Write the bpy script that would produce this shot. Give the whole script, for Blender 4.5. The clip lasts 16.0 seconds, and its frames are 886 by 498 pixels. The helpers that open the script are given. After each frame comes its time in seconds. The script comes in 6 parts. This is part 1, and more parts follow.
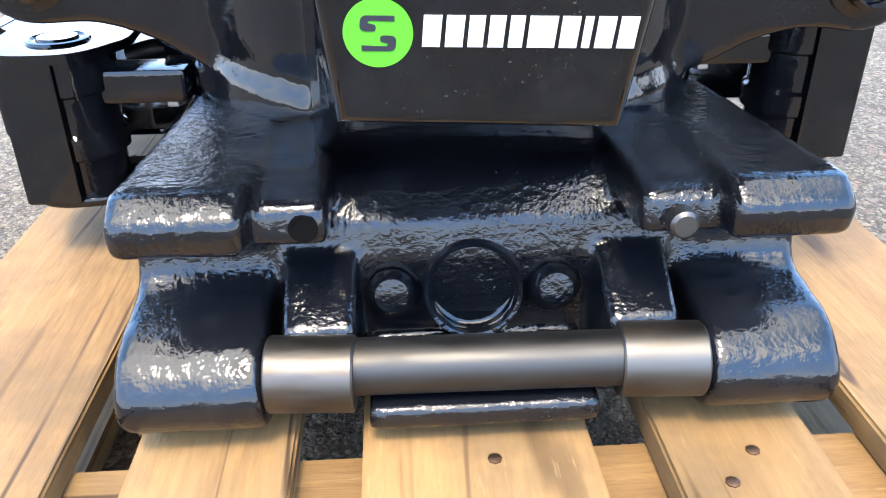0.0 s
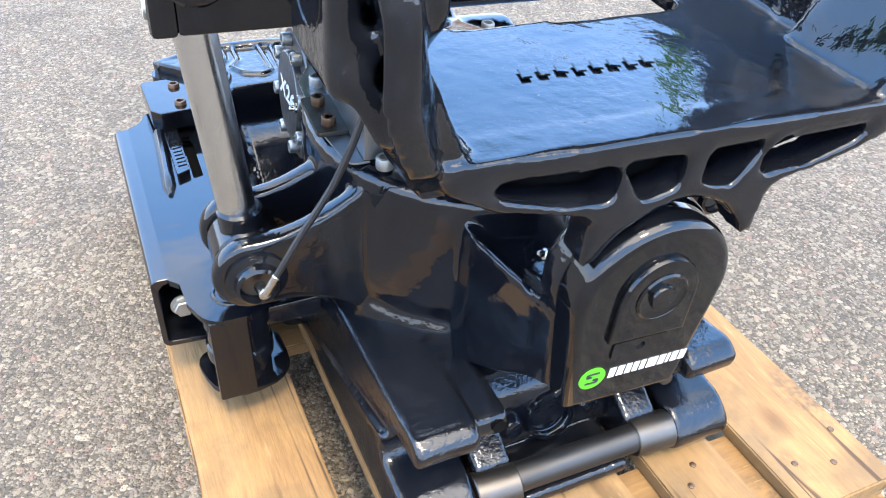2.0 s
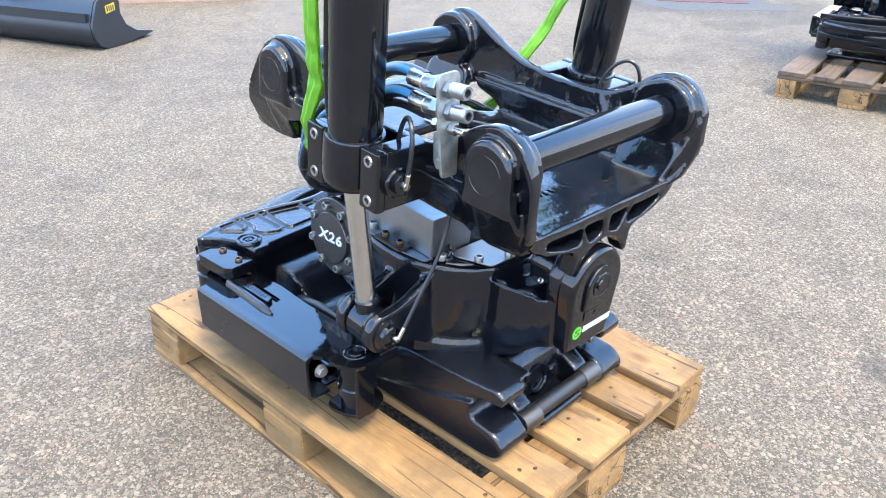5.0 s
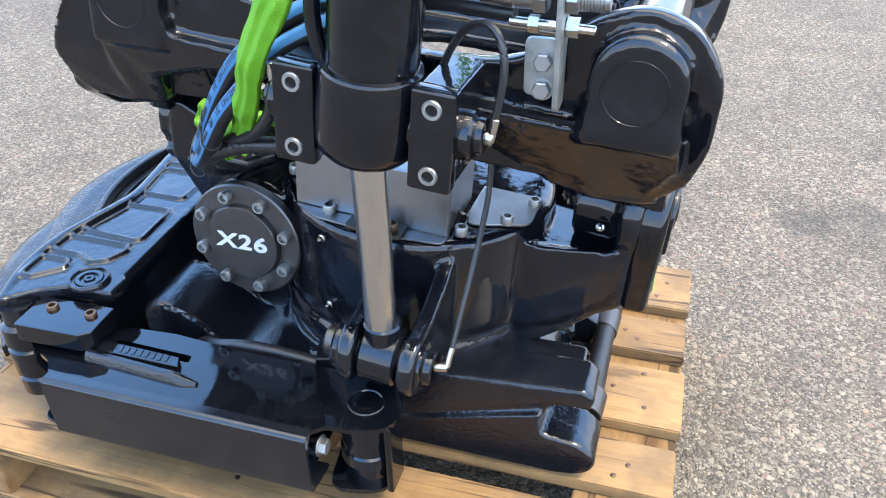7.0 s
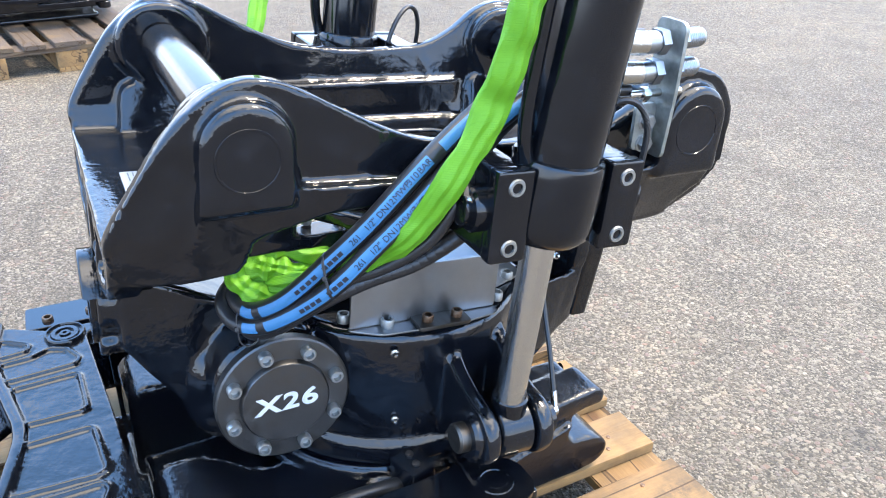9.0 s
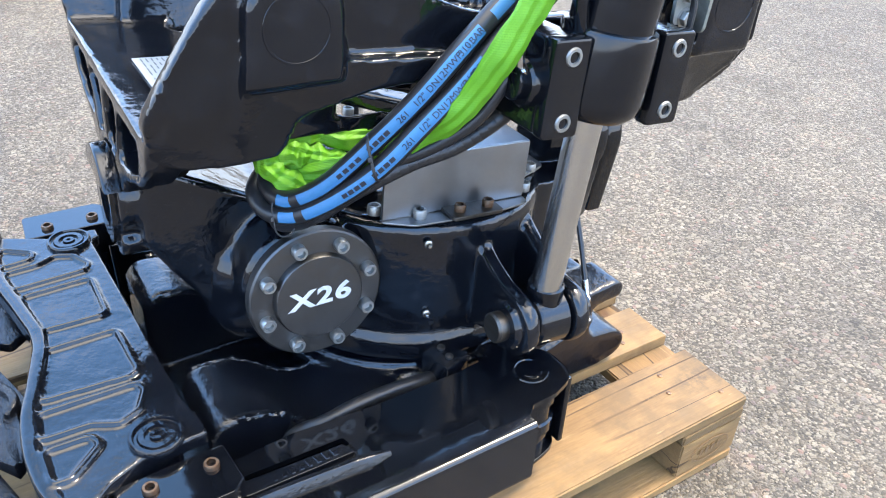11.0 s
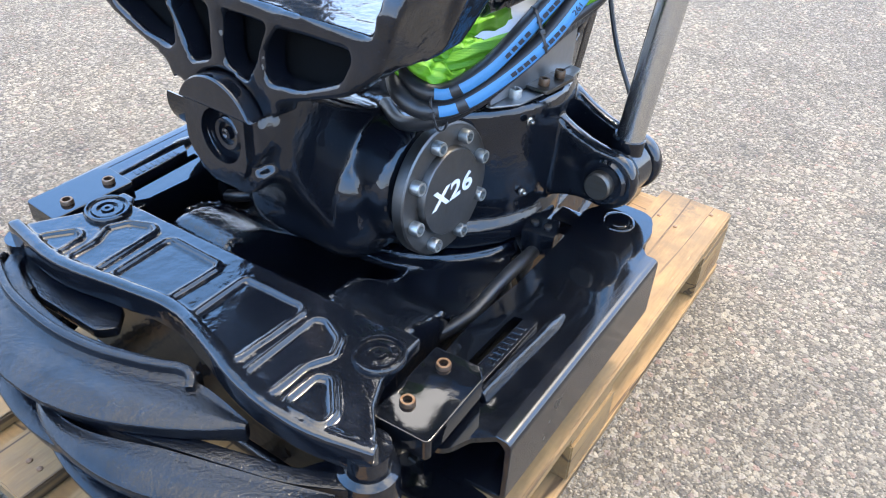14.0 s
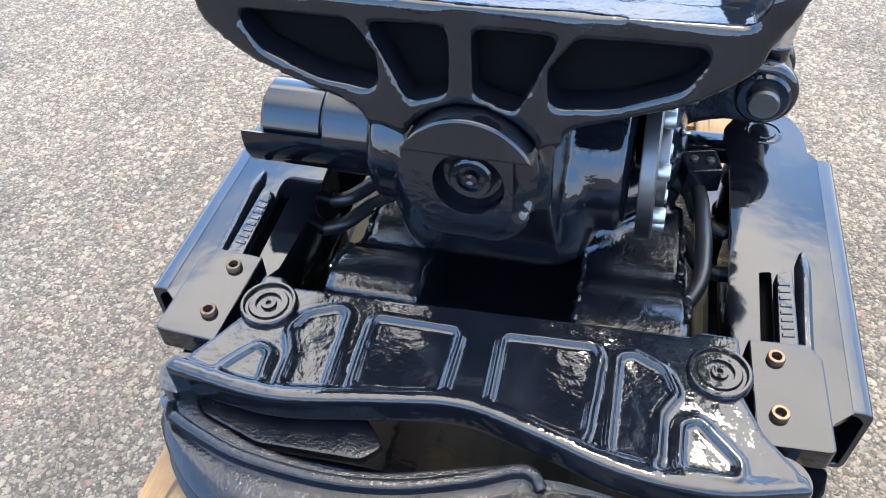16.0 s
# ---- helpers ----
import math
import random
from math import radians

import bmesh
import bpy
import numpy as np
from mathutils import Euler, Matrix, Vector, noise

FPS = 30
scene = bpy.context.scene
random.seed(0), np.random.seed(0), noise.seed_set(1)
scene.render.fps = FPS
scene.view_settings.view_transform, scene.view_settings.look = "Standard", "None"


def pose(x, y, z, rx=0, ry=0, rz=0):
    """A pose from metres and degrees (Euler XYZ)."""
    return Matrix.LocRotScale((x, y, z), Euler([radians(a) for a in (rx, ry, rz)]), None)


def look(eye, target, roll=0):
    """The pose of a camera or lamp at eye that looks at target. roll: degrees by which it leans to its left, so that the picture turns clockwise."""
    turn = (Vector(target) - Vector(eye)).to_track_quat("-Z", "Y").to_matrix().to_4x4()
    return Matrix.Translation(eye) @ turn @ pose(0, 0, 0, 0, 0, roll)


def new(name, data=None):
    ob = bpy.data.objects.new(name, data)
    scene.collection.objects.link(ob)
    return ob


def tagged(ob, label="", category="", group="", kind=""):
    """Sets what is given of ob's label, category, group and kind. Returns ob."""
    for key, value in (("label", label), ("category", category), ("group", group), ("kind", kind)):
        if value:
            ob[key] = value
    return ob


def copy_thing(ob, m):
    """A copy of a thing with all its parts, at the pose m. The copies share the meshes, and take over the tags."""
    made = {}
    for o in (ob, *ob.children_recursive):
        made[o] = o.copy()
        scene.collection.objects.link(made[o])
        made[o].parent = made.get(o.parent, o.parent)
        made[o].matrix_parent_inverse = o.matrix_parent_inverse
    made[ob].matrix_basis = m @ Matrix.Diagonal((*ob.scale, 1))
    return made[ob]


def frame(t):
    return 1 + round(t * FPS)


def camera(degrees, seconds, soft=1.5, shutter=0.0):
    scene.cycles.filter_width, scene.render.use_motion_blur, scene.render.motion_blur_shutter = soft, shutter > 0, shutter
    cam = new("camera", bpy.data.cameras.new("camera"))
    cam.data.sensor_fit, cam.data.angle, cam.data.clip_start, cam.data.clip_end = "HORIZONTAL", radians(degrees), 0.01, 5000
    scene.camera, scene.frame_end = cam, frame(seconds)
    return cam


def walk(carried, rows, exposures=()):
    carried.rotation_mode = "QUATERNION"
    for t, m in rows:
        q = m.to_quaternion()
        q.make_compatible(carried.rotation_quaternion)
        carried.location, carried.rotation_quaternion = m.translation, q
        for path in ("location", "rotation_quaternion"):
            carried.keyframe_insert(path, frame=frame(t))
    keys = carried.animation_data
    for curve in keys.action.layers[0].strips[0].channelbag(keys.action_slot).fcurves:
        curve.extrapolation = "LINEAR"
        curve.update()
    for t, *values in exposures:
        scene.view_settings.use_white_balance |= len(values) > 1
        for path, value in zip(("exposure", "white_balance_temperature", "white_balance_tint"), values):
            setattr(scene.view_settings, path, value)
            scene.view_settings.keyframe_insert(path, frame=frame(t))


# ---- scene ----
cam = camera(58.4, 16.0, soft=1.0)
PATH = [
    (0, (-0.044, -0.847, 0.487), (0.066, 0.907, -0.467), -0.4),
    (0.5, (-0.11, -0.882, 0.54), (0.025, 0.851, -0.449), -1.7),
    (1, (-0.19, -0.968, 0.695), (0.091, 0.695, -0.379), -1.2),
    (1.5, (-0.274, -1.011, 0.863), (0.207, 0.548, -0.294), 1.3),
    (2, (-0.409, -0.939, 0.94), (0.29, 0.517, -0.239), 2.6),
    (2.5, (-0.573, -0.86, 1.028), (0.419, 0.472, -0.087), 2.8),
    (3, (-0.743, -0.863, 1.1), (0.475, 0.374, 0.107), 2.2),
    (3.5, (-0.936, -0.935, 1.182), (0.36, 0.297, 0.287), 0.8),
    (4, (-1.096, -0.993, 1.232), (0.198, 0.26, 0.362), -0.1),
    (4.5, (-1.161, -1.174, 1.283), (0.121, 0.077, 0.393), 0.1),
    (4.7, (-1.166, -1.243, 1.281), (0.111, 0.004, 0.378), 0.2),
    (6.8, (-1.067, -0.619, 1.1), (0.487, 0.002, 0.005), -0.8),
    (7, (-1.036, -0.507, 1.1), (0.555, -0.014, -0.008), -0.9),
    (7.5, (-1.032, -0.225, 1.104), (0.643, -0.109, 0.017), -0.4),
    (8, (-0.983, -0.05, 1.125), (0.704, -0.328, 0.087), 0.1),
    (8.5, (-0.958, 0.148, 1.154), (0.663, -0.499, 0.177), 1.2),
    (9, (-0.997, 0.309, 1.143), (0.537, -0.557, 0.194), 2.0),
    (9.5, (-0.996, 0.369, 1.103), (0.453, -0.527, 0.055), 2.1),
    (9.7, (-1.0, 0.393, 1.074), (0.426, -0.496, -0.01), 2.4),
    (11.8, (-0.803, 0.408, 1.084), (0.545, -0.59, -0.007), 1.8),
    (12, (-0.75, 0.43, 1.11), (0.56, -0.65, 0.054), 1.8),
    (12.5, (-0.65, 0.562, 1.129), (0.509, -0.739, 0.149), 2.1),
    (13, (-0.609, 0.666, 1.121), (0.412, -0.731, 0.116), 2.4),
    (13.5, (-0.605, 0.731, 1.072), (0.33, -0.636, -0.049), 2.8),
    (14, (-0.644, 0.806, 1.023), (0.23, -0.521, -0.191), 2.5),
    (14.5, (-0.683, 0.932, 1.01), (0.099, -0.396, -0.265), 1.8),
    (15, (-0.501, 1.037, 1.003), (0.155, -0.324, -0.308), 0.3),
    (15.5, (-0.264, 1.007, 1.038), (0.242, -0.377, -0.314), -1.2),
    (16, (-0.103, 0.818, 1.038), (0.265, -0.535, -0.387), -2.9),
]
walk(cam, [(t, look(eye, target, roll)) for t, eye, target, roll in PATH],
     [(0.0, 2.61, 8100, 10), (2.0, 2.62, 8100, 10), (4.6, 2.54, 8100, 10), (7.0, 2.34, 8100, 10), (8.3, 2.41, 8100, 10), (9.5, 2.43, 8100, 10), (12.5, 2.45, 8100, 10), (14.0, 2.52, 8100, 10), (16.0, 2.58, 8100, 10)])

# ---- world, sun, exposure ----
world = bpy.data.worlds.new("sky")
scene.world = world
world.use_nodes = True
wn, wl = world.node_tree.nodes, world.node_tree.links
wn.clear()
SUN_ELEV, SUN_AZ = radians(62), radians(188)      # azimuth clockwise from +y
sky = wn.new("ShaderNodeTexSky")
sky.sky_type, sky.sun_disc = "NISHITA", False
sky.sun_elevation, sky.sun_rotation = SUN_ELEV, SUN_AZ
sky.air_density, sky.dust_density = 1.0, 0.8
wco = wn.new("ShaderNodeTexCoord")
wmap = wn.new("ShaderNodeMapping")
wmap.inputs["Scale"].default_value = (1.0, 1.0, 2.2)
cloud = wn.new("ShaderNodeTexNoise")
cloud.inputs["Scale"].default_value, cloud.inputs["Detail"].default_value, cloud.inputs["Roughness"].default_value = 2.1, 6, 0.55
cramp = wn.new("ShaderNodeValToRGB")
cramp.color_ramp.elements[0].position, cramp.color_ramp.elements[1].position = 0.53, 0.72
haze = wn.new("ShaderNodeMixRGB")                # haze, brighter low down than overhead
haze.inputs[0].default_value = 0.8
wsep = wn.new("ShaderNodeSeparateXYZ")
hramp = wn.new("ShaderNodeValToRGB")
for el, (p, c) in zip([*hramp.color_ramp.elements, hramp.color_ramp.elements.new(0.55), hramp.color_ramp.elements.new(0.8)], ((0.0, (0.30, 0.41, 0.62)), (1.0, (0.07, 0.17, 0.46)), (0.55, (0.14, 0.40, 1.0)), (0.8, (0.09, 0.25, 0.58)))):
    el.position, el.color = p, (*c, 1)
hgain = wn.new("ShaderNodeMixRGB")
hgain.blend_type = "MULTIPLY"
hgain.inputs[0].default_value, hgain.inputs[2].default_value = 1.0, (12.0, 12.0, 12.0, 1)
cmix = wn.new("ShaderNodeMixRGB")
cmix.inputs[2].default_value = (6.4, 6.9, 7.9, 1)
# bright veil of thin cloud round the sun
wdot = wn.new("ShaderNodeVectorMath")
wdot.operation = "DOT_PRODUCT"
wdot.inputs[1].default_value = (math.sin(SUN_AZ) * math.cos(SUN_ELEV), math.cos(SUN_AZ) * math.cos(SUN_ELEV), math.sin(SUN_ELEV))
vramp = wn.new("ShaderNodeValToRGB")
vramp.color_ramp.interpolation = "EASE"
vramp.color_ramp.elements[0].position, vramp.color_ramp.elements[1].position = 0.80, 0.96
broken = wn.new("ShaderNodeMath")             # the veil breaks up along its rim
broken.operation = "MULTIPLY_ADD"
broken.inputs[1].default_value, broken.inputs[2].default_value = 0.8, -0.4
rim = wn.new("ShaderNodeMath")
vmix = wn.new("ShaderNodeMixRGB")
vmix.inputs[2].default_value = (9.8, 10.6, 12.4, 1)
bg = wn.new("ShaderNodeBackground")
bg.inputs["Strength"].default_value = 0.15
wout = wn.new("ShaderNodeOutputWorld")
wl.new(wco.outputs["Generated"], wmap.inputs[0]); wl.new(wmap.outputs[0], cloud.inputs["Vector"])
wl.new(cloud.outputs["Fac"], cramp.inputs[0]); wl.new(cramp.outputs[0], cmix.inputs[0])
wl.new(wco.outputs["Generated"], wsep.inputs[0]); wl.new(wsep.outputs["Z"], hramp.inputs[0])
wl.new(hramp.outputs[0], hgain.inputs[1]); wl.new(hgain.outputs[0], haze.inputs[2])
wl.new(sky.outputs[0], haze.inputs[1]); wl.new(haze.outputs[0], cmix.inputs[1]); wl.new(wco.outputs["Generated"], wdot.inputs[0]); wl.new(cloud.outputs["Fac"], broken.inputs[0]); wl.new(wdot.outputs["Value"], rim.inputs[0]); wl.new(broken.outputs[0], rim.inputs[1]); wl.new(rim.outputs[0], vramp.inputs[0])
wl.new(vramp.outputs[0], vmix.inputs[0]); wl.new(cmix.outputs[0], vmix.inputs[1]); wl.new(vmix.outputs[0], bg.inputs[0]); wl.new(bg.outputs[0], wout.inputs[0])
sun = new("sun", bpy.data.lights.new("sun", "SUN"))
sun.data.energy, sun.data.angle, sun.data.color = 1.0, radians(10), (1.0, 0.97, 0.92)
sd = Vector((math.sin(SUN_AZ) * math.cos(SUN_ELEV), math.cos(SUN_AZ) * math.cos(SUN_ELEV), math.sin(SUN_ELEV)))
sun.matrix_world = look(sd * 30, (0, 0, 0))


# ---- materials ----
class Mat:
    def __init__(self, name, base, rough, metal=0.0):
        self.m = bpy.data.materials.new(name)
        self.m.use_nodes = True
        self.n, self.l = self.m.node_tree.nodes, self.m.node_tree.links
        self.b = self.n["Principled BSDF"]
        self.b.inputs["Base Color"].default_value = (*base, 1)
        self.b.inputs["Roughness"].default_value = rough
        self.b.inputs["Metallic"].default_value = metal
        self.co = self.n.new("ShaderNodeTexCoord").outputs["Object"]

    def mapped(self, scale, rot=(0, 0, 0), shift=None):
        k = self.n.new("ShaderNodeMapping")
        k.inputs["Scale"].default_value, k.inputs["Rotation"].default_value = scale, rot
        self.l.new(self.co, k.inputs[0])
        if shift is not None:
            self.l.new(shift, k.inputs["Location"])
        return k.outputs[0]

    def noise(self, scale, detail=4, vec=None, rough=0.5, dist=0.0):
        k = self.n.new("ShaderNodeTexNoise")
        k.inputs["Scale"].default_value, k.inputs["Detail"].default_value = scale, detail
        k.inputs["Roughness"].default_value, k.inputs["Distortion"].default_value = rough, dist
        self.l.new(vec or self.co, k.inputs["Vector"])
        return k.outputs["Fac"]

    def voronoi(self, scale, feature="F1", vec=None, out="Distance"):
        k = self.n.new("ShaderNodeTexVoronoi")
        k.feature = feature
        k.inputs["Scale"].default_value = scale
        self.l.new(vec or self.co, k.inputs["Vector"])
        return k.outputs[out]

    def ramp(self, fac, stops):
        k = self.n.new("ShaderNodeValToRGB")
        e = k.color_ramp.elements
        while len(e) < len(stops):
            e.new(0.5)
        for el, (p, c) in zip(e, stops):
            el.position = p
            el.color = (*c, 1) if isinstance(c, tuple) else (c, c, c, 1)
        self.l.new(fac, k.inputs[0])
        return k.outputs[0]

    def mix(self, fac, a, b, mode="MIX"):
        k = self.n.new("ShaderNodeMixRGB")
        k.blend_type = mode
        for sock, v in zip(k.inputs, (fac, a, b)):
            if isinstance(v, (int, float)):
                sock.default_value = v if sock.type == "VALUE" else (v, v, v, 1)
            elif isinstance(v, tuple):
                sock.default_value = (*v, 1)
            else:
                self.l.new(v, sock)
        return k.outputs[0]

    def math(self, op, a, b=0.5):
        k = self.n.new("ShaderNodeMath")
        k.operation = op
        for sock, v in zip(k.inputs, (a, b)):
            if isinstance(v, (int, float)):
                sock.default_value = v
            else:
                self.l.new(v, sock)
        return k.outputs[0]

    def set(self, name, sock):
        self.l.new(sock, self.b.inputs[name])
        return self

    def bump(self, height, dist, strength=1.0, chain=None):
        k = self.n.new("ShaderNodeBump")
        k.inputs["Distance"].default_value, k.inputs["Strength"].default_value = dist, strength
        self.l.new(height, k.inputs["Height"])
        if chain is not None:
            self.l.new(chain, k.inputs["Normal"])
        self.l.new(k.outputs[0], self.b.inputs["Normal"])
        return k.outputs[0]


def paint(name, base, rough, wave, pits, fine=0.00012, grain=70, gloss=0.5):
    """Glossy black enamel on cast steel: slow waves, runs, orange peel that comes in patches, a little dust."""
    k = Mat(name, base, rough)
    k.set("Roughness", k.ramp(k.noise(14, 5, rough=0.6), [(0.35, rough * 0.7), (0.64, rough), (0.82, rough * 2.0 + 0.03)]))
    col = k.mix(k.ramp(k.noise(30, 6, rough=0.65), [(0.52, 0.0), (0.8, 1.0)]), base, tuple(min(1, c * 2.0 + 0.003) for c in base))
    dust = k.math("MULTIPLY", k.ramp(k.noise(520, 3), [(0.66, 0.0), (0.74, 0.5)]), k.ramp(k.noise(6, 3), [(0.48, 0.0), (0.68, 1.0)]))
    k.set("Base Color", k.mix(dust, col, (0.11, 0.105, 0.10)))
    k.b.inputs["Specular IOR Level"].default_value = gloss
    c1 = k.bump(k.noise(9, 3), wave)
    c1 = k.bump(k.noise(34, 2, k.mapped((1, 1, 0.45))), wave * 0.16, 1.0, c1)
    patch = k.ramp(k.noise(7, 4, rough=0.6), [(0.42, 0.34), (0.60, 1.0)])
    c2 = k.bump(k.math("MULTIPLY", k.noise(grain, 3), patch), pits, 1.0, c1)
    k.bump(k.math("MULTIPLY", k.noise(420, 2), patch), fine, 1.0, c2)
    return k.m


BLACK = (0.0038, 0.0046, 0.0064)
M_CAST = paint("gloss_black_cast_paint", BLACK, 0.04, 0.0024, 0.00065, 0.00008, 100)
M_ROUGH = paint("gloss_black_thick_rough_paint", BLACK, 0.05, 0.0020, 0.0016, 0.0005, 170)
M_LUMPY = paint("gloss_black_lumpy_cast_paint", BLACK, 0.05, 0.0022, 0.0008, 0.00012, 130)
M_PLATE = paint("gloss_black_runny_plate_paint", BLACK, 0.04, 0.0024, 0.0008, 0.00012, 95)
M_CLAW = paint("worn_black_claw_paint", (0.0042, 0.0050, 0.0068), 0.19, 0.0028, 0.0015, 0.0005, 210, 0.30)
M_SHEET = paint("gloss_black_sheet_paint", (0.0020, 0.0025, 0.0036), 0.06, 0.0009, 0.00008, 0.00002)
M_FOLD = paint("satin_black_folded_sheet_paint", BLACK, 0.19, 0.0009, 0.00010, 0.00003, 70, 0.6)
M_SATIN = paint("satin_black_tube_paint", (0.0026, 0.0033, 0.0048), 0.14, 0.0003, 0.00005, 0.00002)


def metal(name, base, rough, scale, grain=(1, 1, 1), dirt=(0.2, 0.16, 0.12), amount=0.62, relief=0.00015):
    k = Mat(name, base, rough, 1.0)
    n = k.noise(scale, 6, k.mapped(grain), 0.6)
    k.set("Base Color", k.mix(k.ramp(n, [(amount, 0.0), (amount + 0.25, 0.8)]), base, dirt))
    k.set("Roughness", k.ramp(k.noise(scale * 2.3, 4, k.mapped(grain)), [(0.3, rough * 0.85), (0.75, rough * 1.25)]))
    k.bump(k.noise(scale * 6, 3, k.mapped(grain)), relief)
    return k.m


M_CHROME = metal("chrome_rod", (0.56, 0.56, 0.55), 0.22, 40, (1, 1, 0.3))
M_STEEL = metal("bright_turned_steel", (0.105, 0.098, 0.09), 0.42, 60, (0.2, 1, 1), (0.10, 0.068, 0.045), 0.50, 0.00005)
M_SHAFT = metal("dull_grey_steel_shaft", (0.062, 0.060, 0.058), 0.48, 50, (0.2, 1, 1), (0.06, 0.05, 0.042), 0.55, 0.00003)
M_ZINC = metal("zinc_plated_sheet", (0.29, 0.305, 0.32), 0.36, 14, (1, 1, 1), (0.245, 0.258, 0.27), 0.45, 0.00002)
M_GALV = metal("dull_galvanised_plate", (0.37, 0.39, 0.375), 0.50, 34, (1, 1, 1), (0.20, 0.215, 0.20), 0.42, 0.0002)
M_BOLT = metal("zinc_bolt", (0.34, 0.345, 0.335), 0.46, 160)
M_NICKEL = metal("nickel_fitting", (0.46, 0.445, 0.415), 0.22, 150)
M_RUSTY = metal("brown_corroded_bolt", (0.15, 0.10, 0.07), 0.5, 200, (1, 1, 1), (0.13, 0.06, 0.03), 0.4)
M_GUN = metal("oxidised_gunmetal", (0.105, 0.103, 0.102), 0.42, 30, (1, 1, 1), (0.11, 0.097, 0.085), 0.52)


def plain(name, base, rough, grain=120, depth=0.0002, var=0.25):
    k = Mat(name, base, rough)
    k.set("Base Color", k.mix(k.noise(grain * 0.4, 5, rough=0.6), tuple(c * (1 - var) for c in base), tuple(min(1, c * (1 + var)) for c in base)))
    k.bump(k.noise(grain, 3), depth)
    return k.m


# near-black that paints in the shade of hollow places
M_SHADE = plain("matt_grimy_black_inside", (0.003, 0.003, 0.003), 0.9, 40, 0.0006, 0.4)
M_SHADE.node_tree.nodes["Principled BSDF"].inputs["Specular IOR Level"].default_value = 0.06
M_RUBBER = plain("black_hose_rubber", (0.012, 0.012, 0.013), 0.38, 300, 0.0002)
M_BLUE = plain("blue_hose_print", (0.018, 0.145, 0.29), 0.45, 300, 0.0002, 0.12)
M_INK = plain("black_ink", (0.01, 0.012, 0.02), 0.5, 200, 0.0)
M_FAINT = plain("faint_grey_print", (0.07, 0.075, 0.075), 0.5, 200, 0.0)
M_WHITE = plain("white_print", (0.48, 0.48, 0.47), 0.5, 200, 0.0, 0.04)
M_GREENLOGO = plain("green_print", (0.05, 0.33, 0.018), 0.45, 200, 0.0, 0.05)
M_LABEL = plain("matt_aluminium_label", (0.28, 0.285, 0.28), 0.4, 200, 0.0, 0.08)
M_YELLOW = plain("yellow_sticker", (0.34, 0.24, 0.01), 0.5, 100, 0.0, 0.08)
M_GREY = plain("dark_grey_bucket_paint", (0.008, 0.011, 0.015), 0.38, 25, 0.0006, 0.35)
M_RUST = plain("dusty_rusty_plate", (0.15, 0.10, 0.075), 0.75, 30, 0.001, 0.4)


def sling_mat():
    k = Mat("green_woven_polyester", (0.17, 0.62, 0.02), 0.62)
    w = k.n.new("ShaderNodeTexWave")
    w.inputs["Scale"].default_value, w.inputs["Distortion"].default_value = 130, 0.8
    w.bands_direction = "Z"
    k.l.new(k.co, w.inputs["Vector"])
    k.set("Base Color", k.mix(k.noise(45, 5), (0.055, 0.22, 0.004), (0.105, 0.31, 0.008)))
    c = k.bump(w.outputs["Fac"], 0.00014)
    k.bump(k.noise(600, 2), 0.0002, 1.0, k.bump(k.noise(40, 3), 0.0016, 1.0, c))
    return k.m


M_SLING = sling_mat()


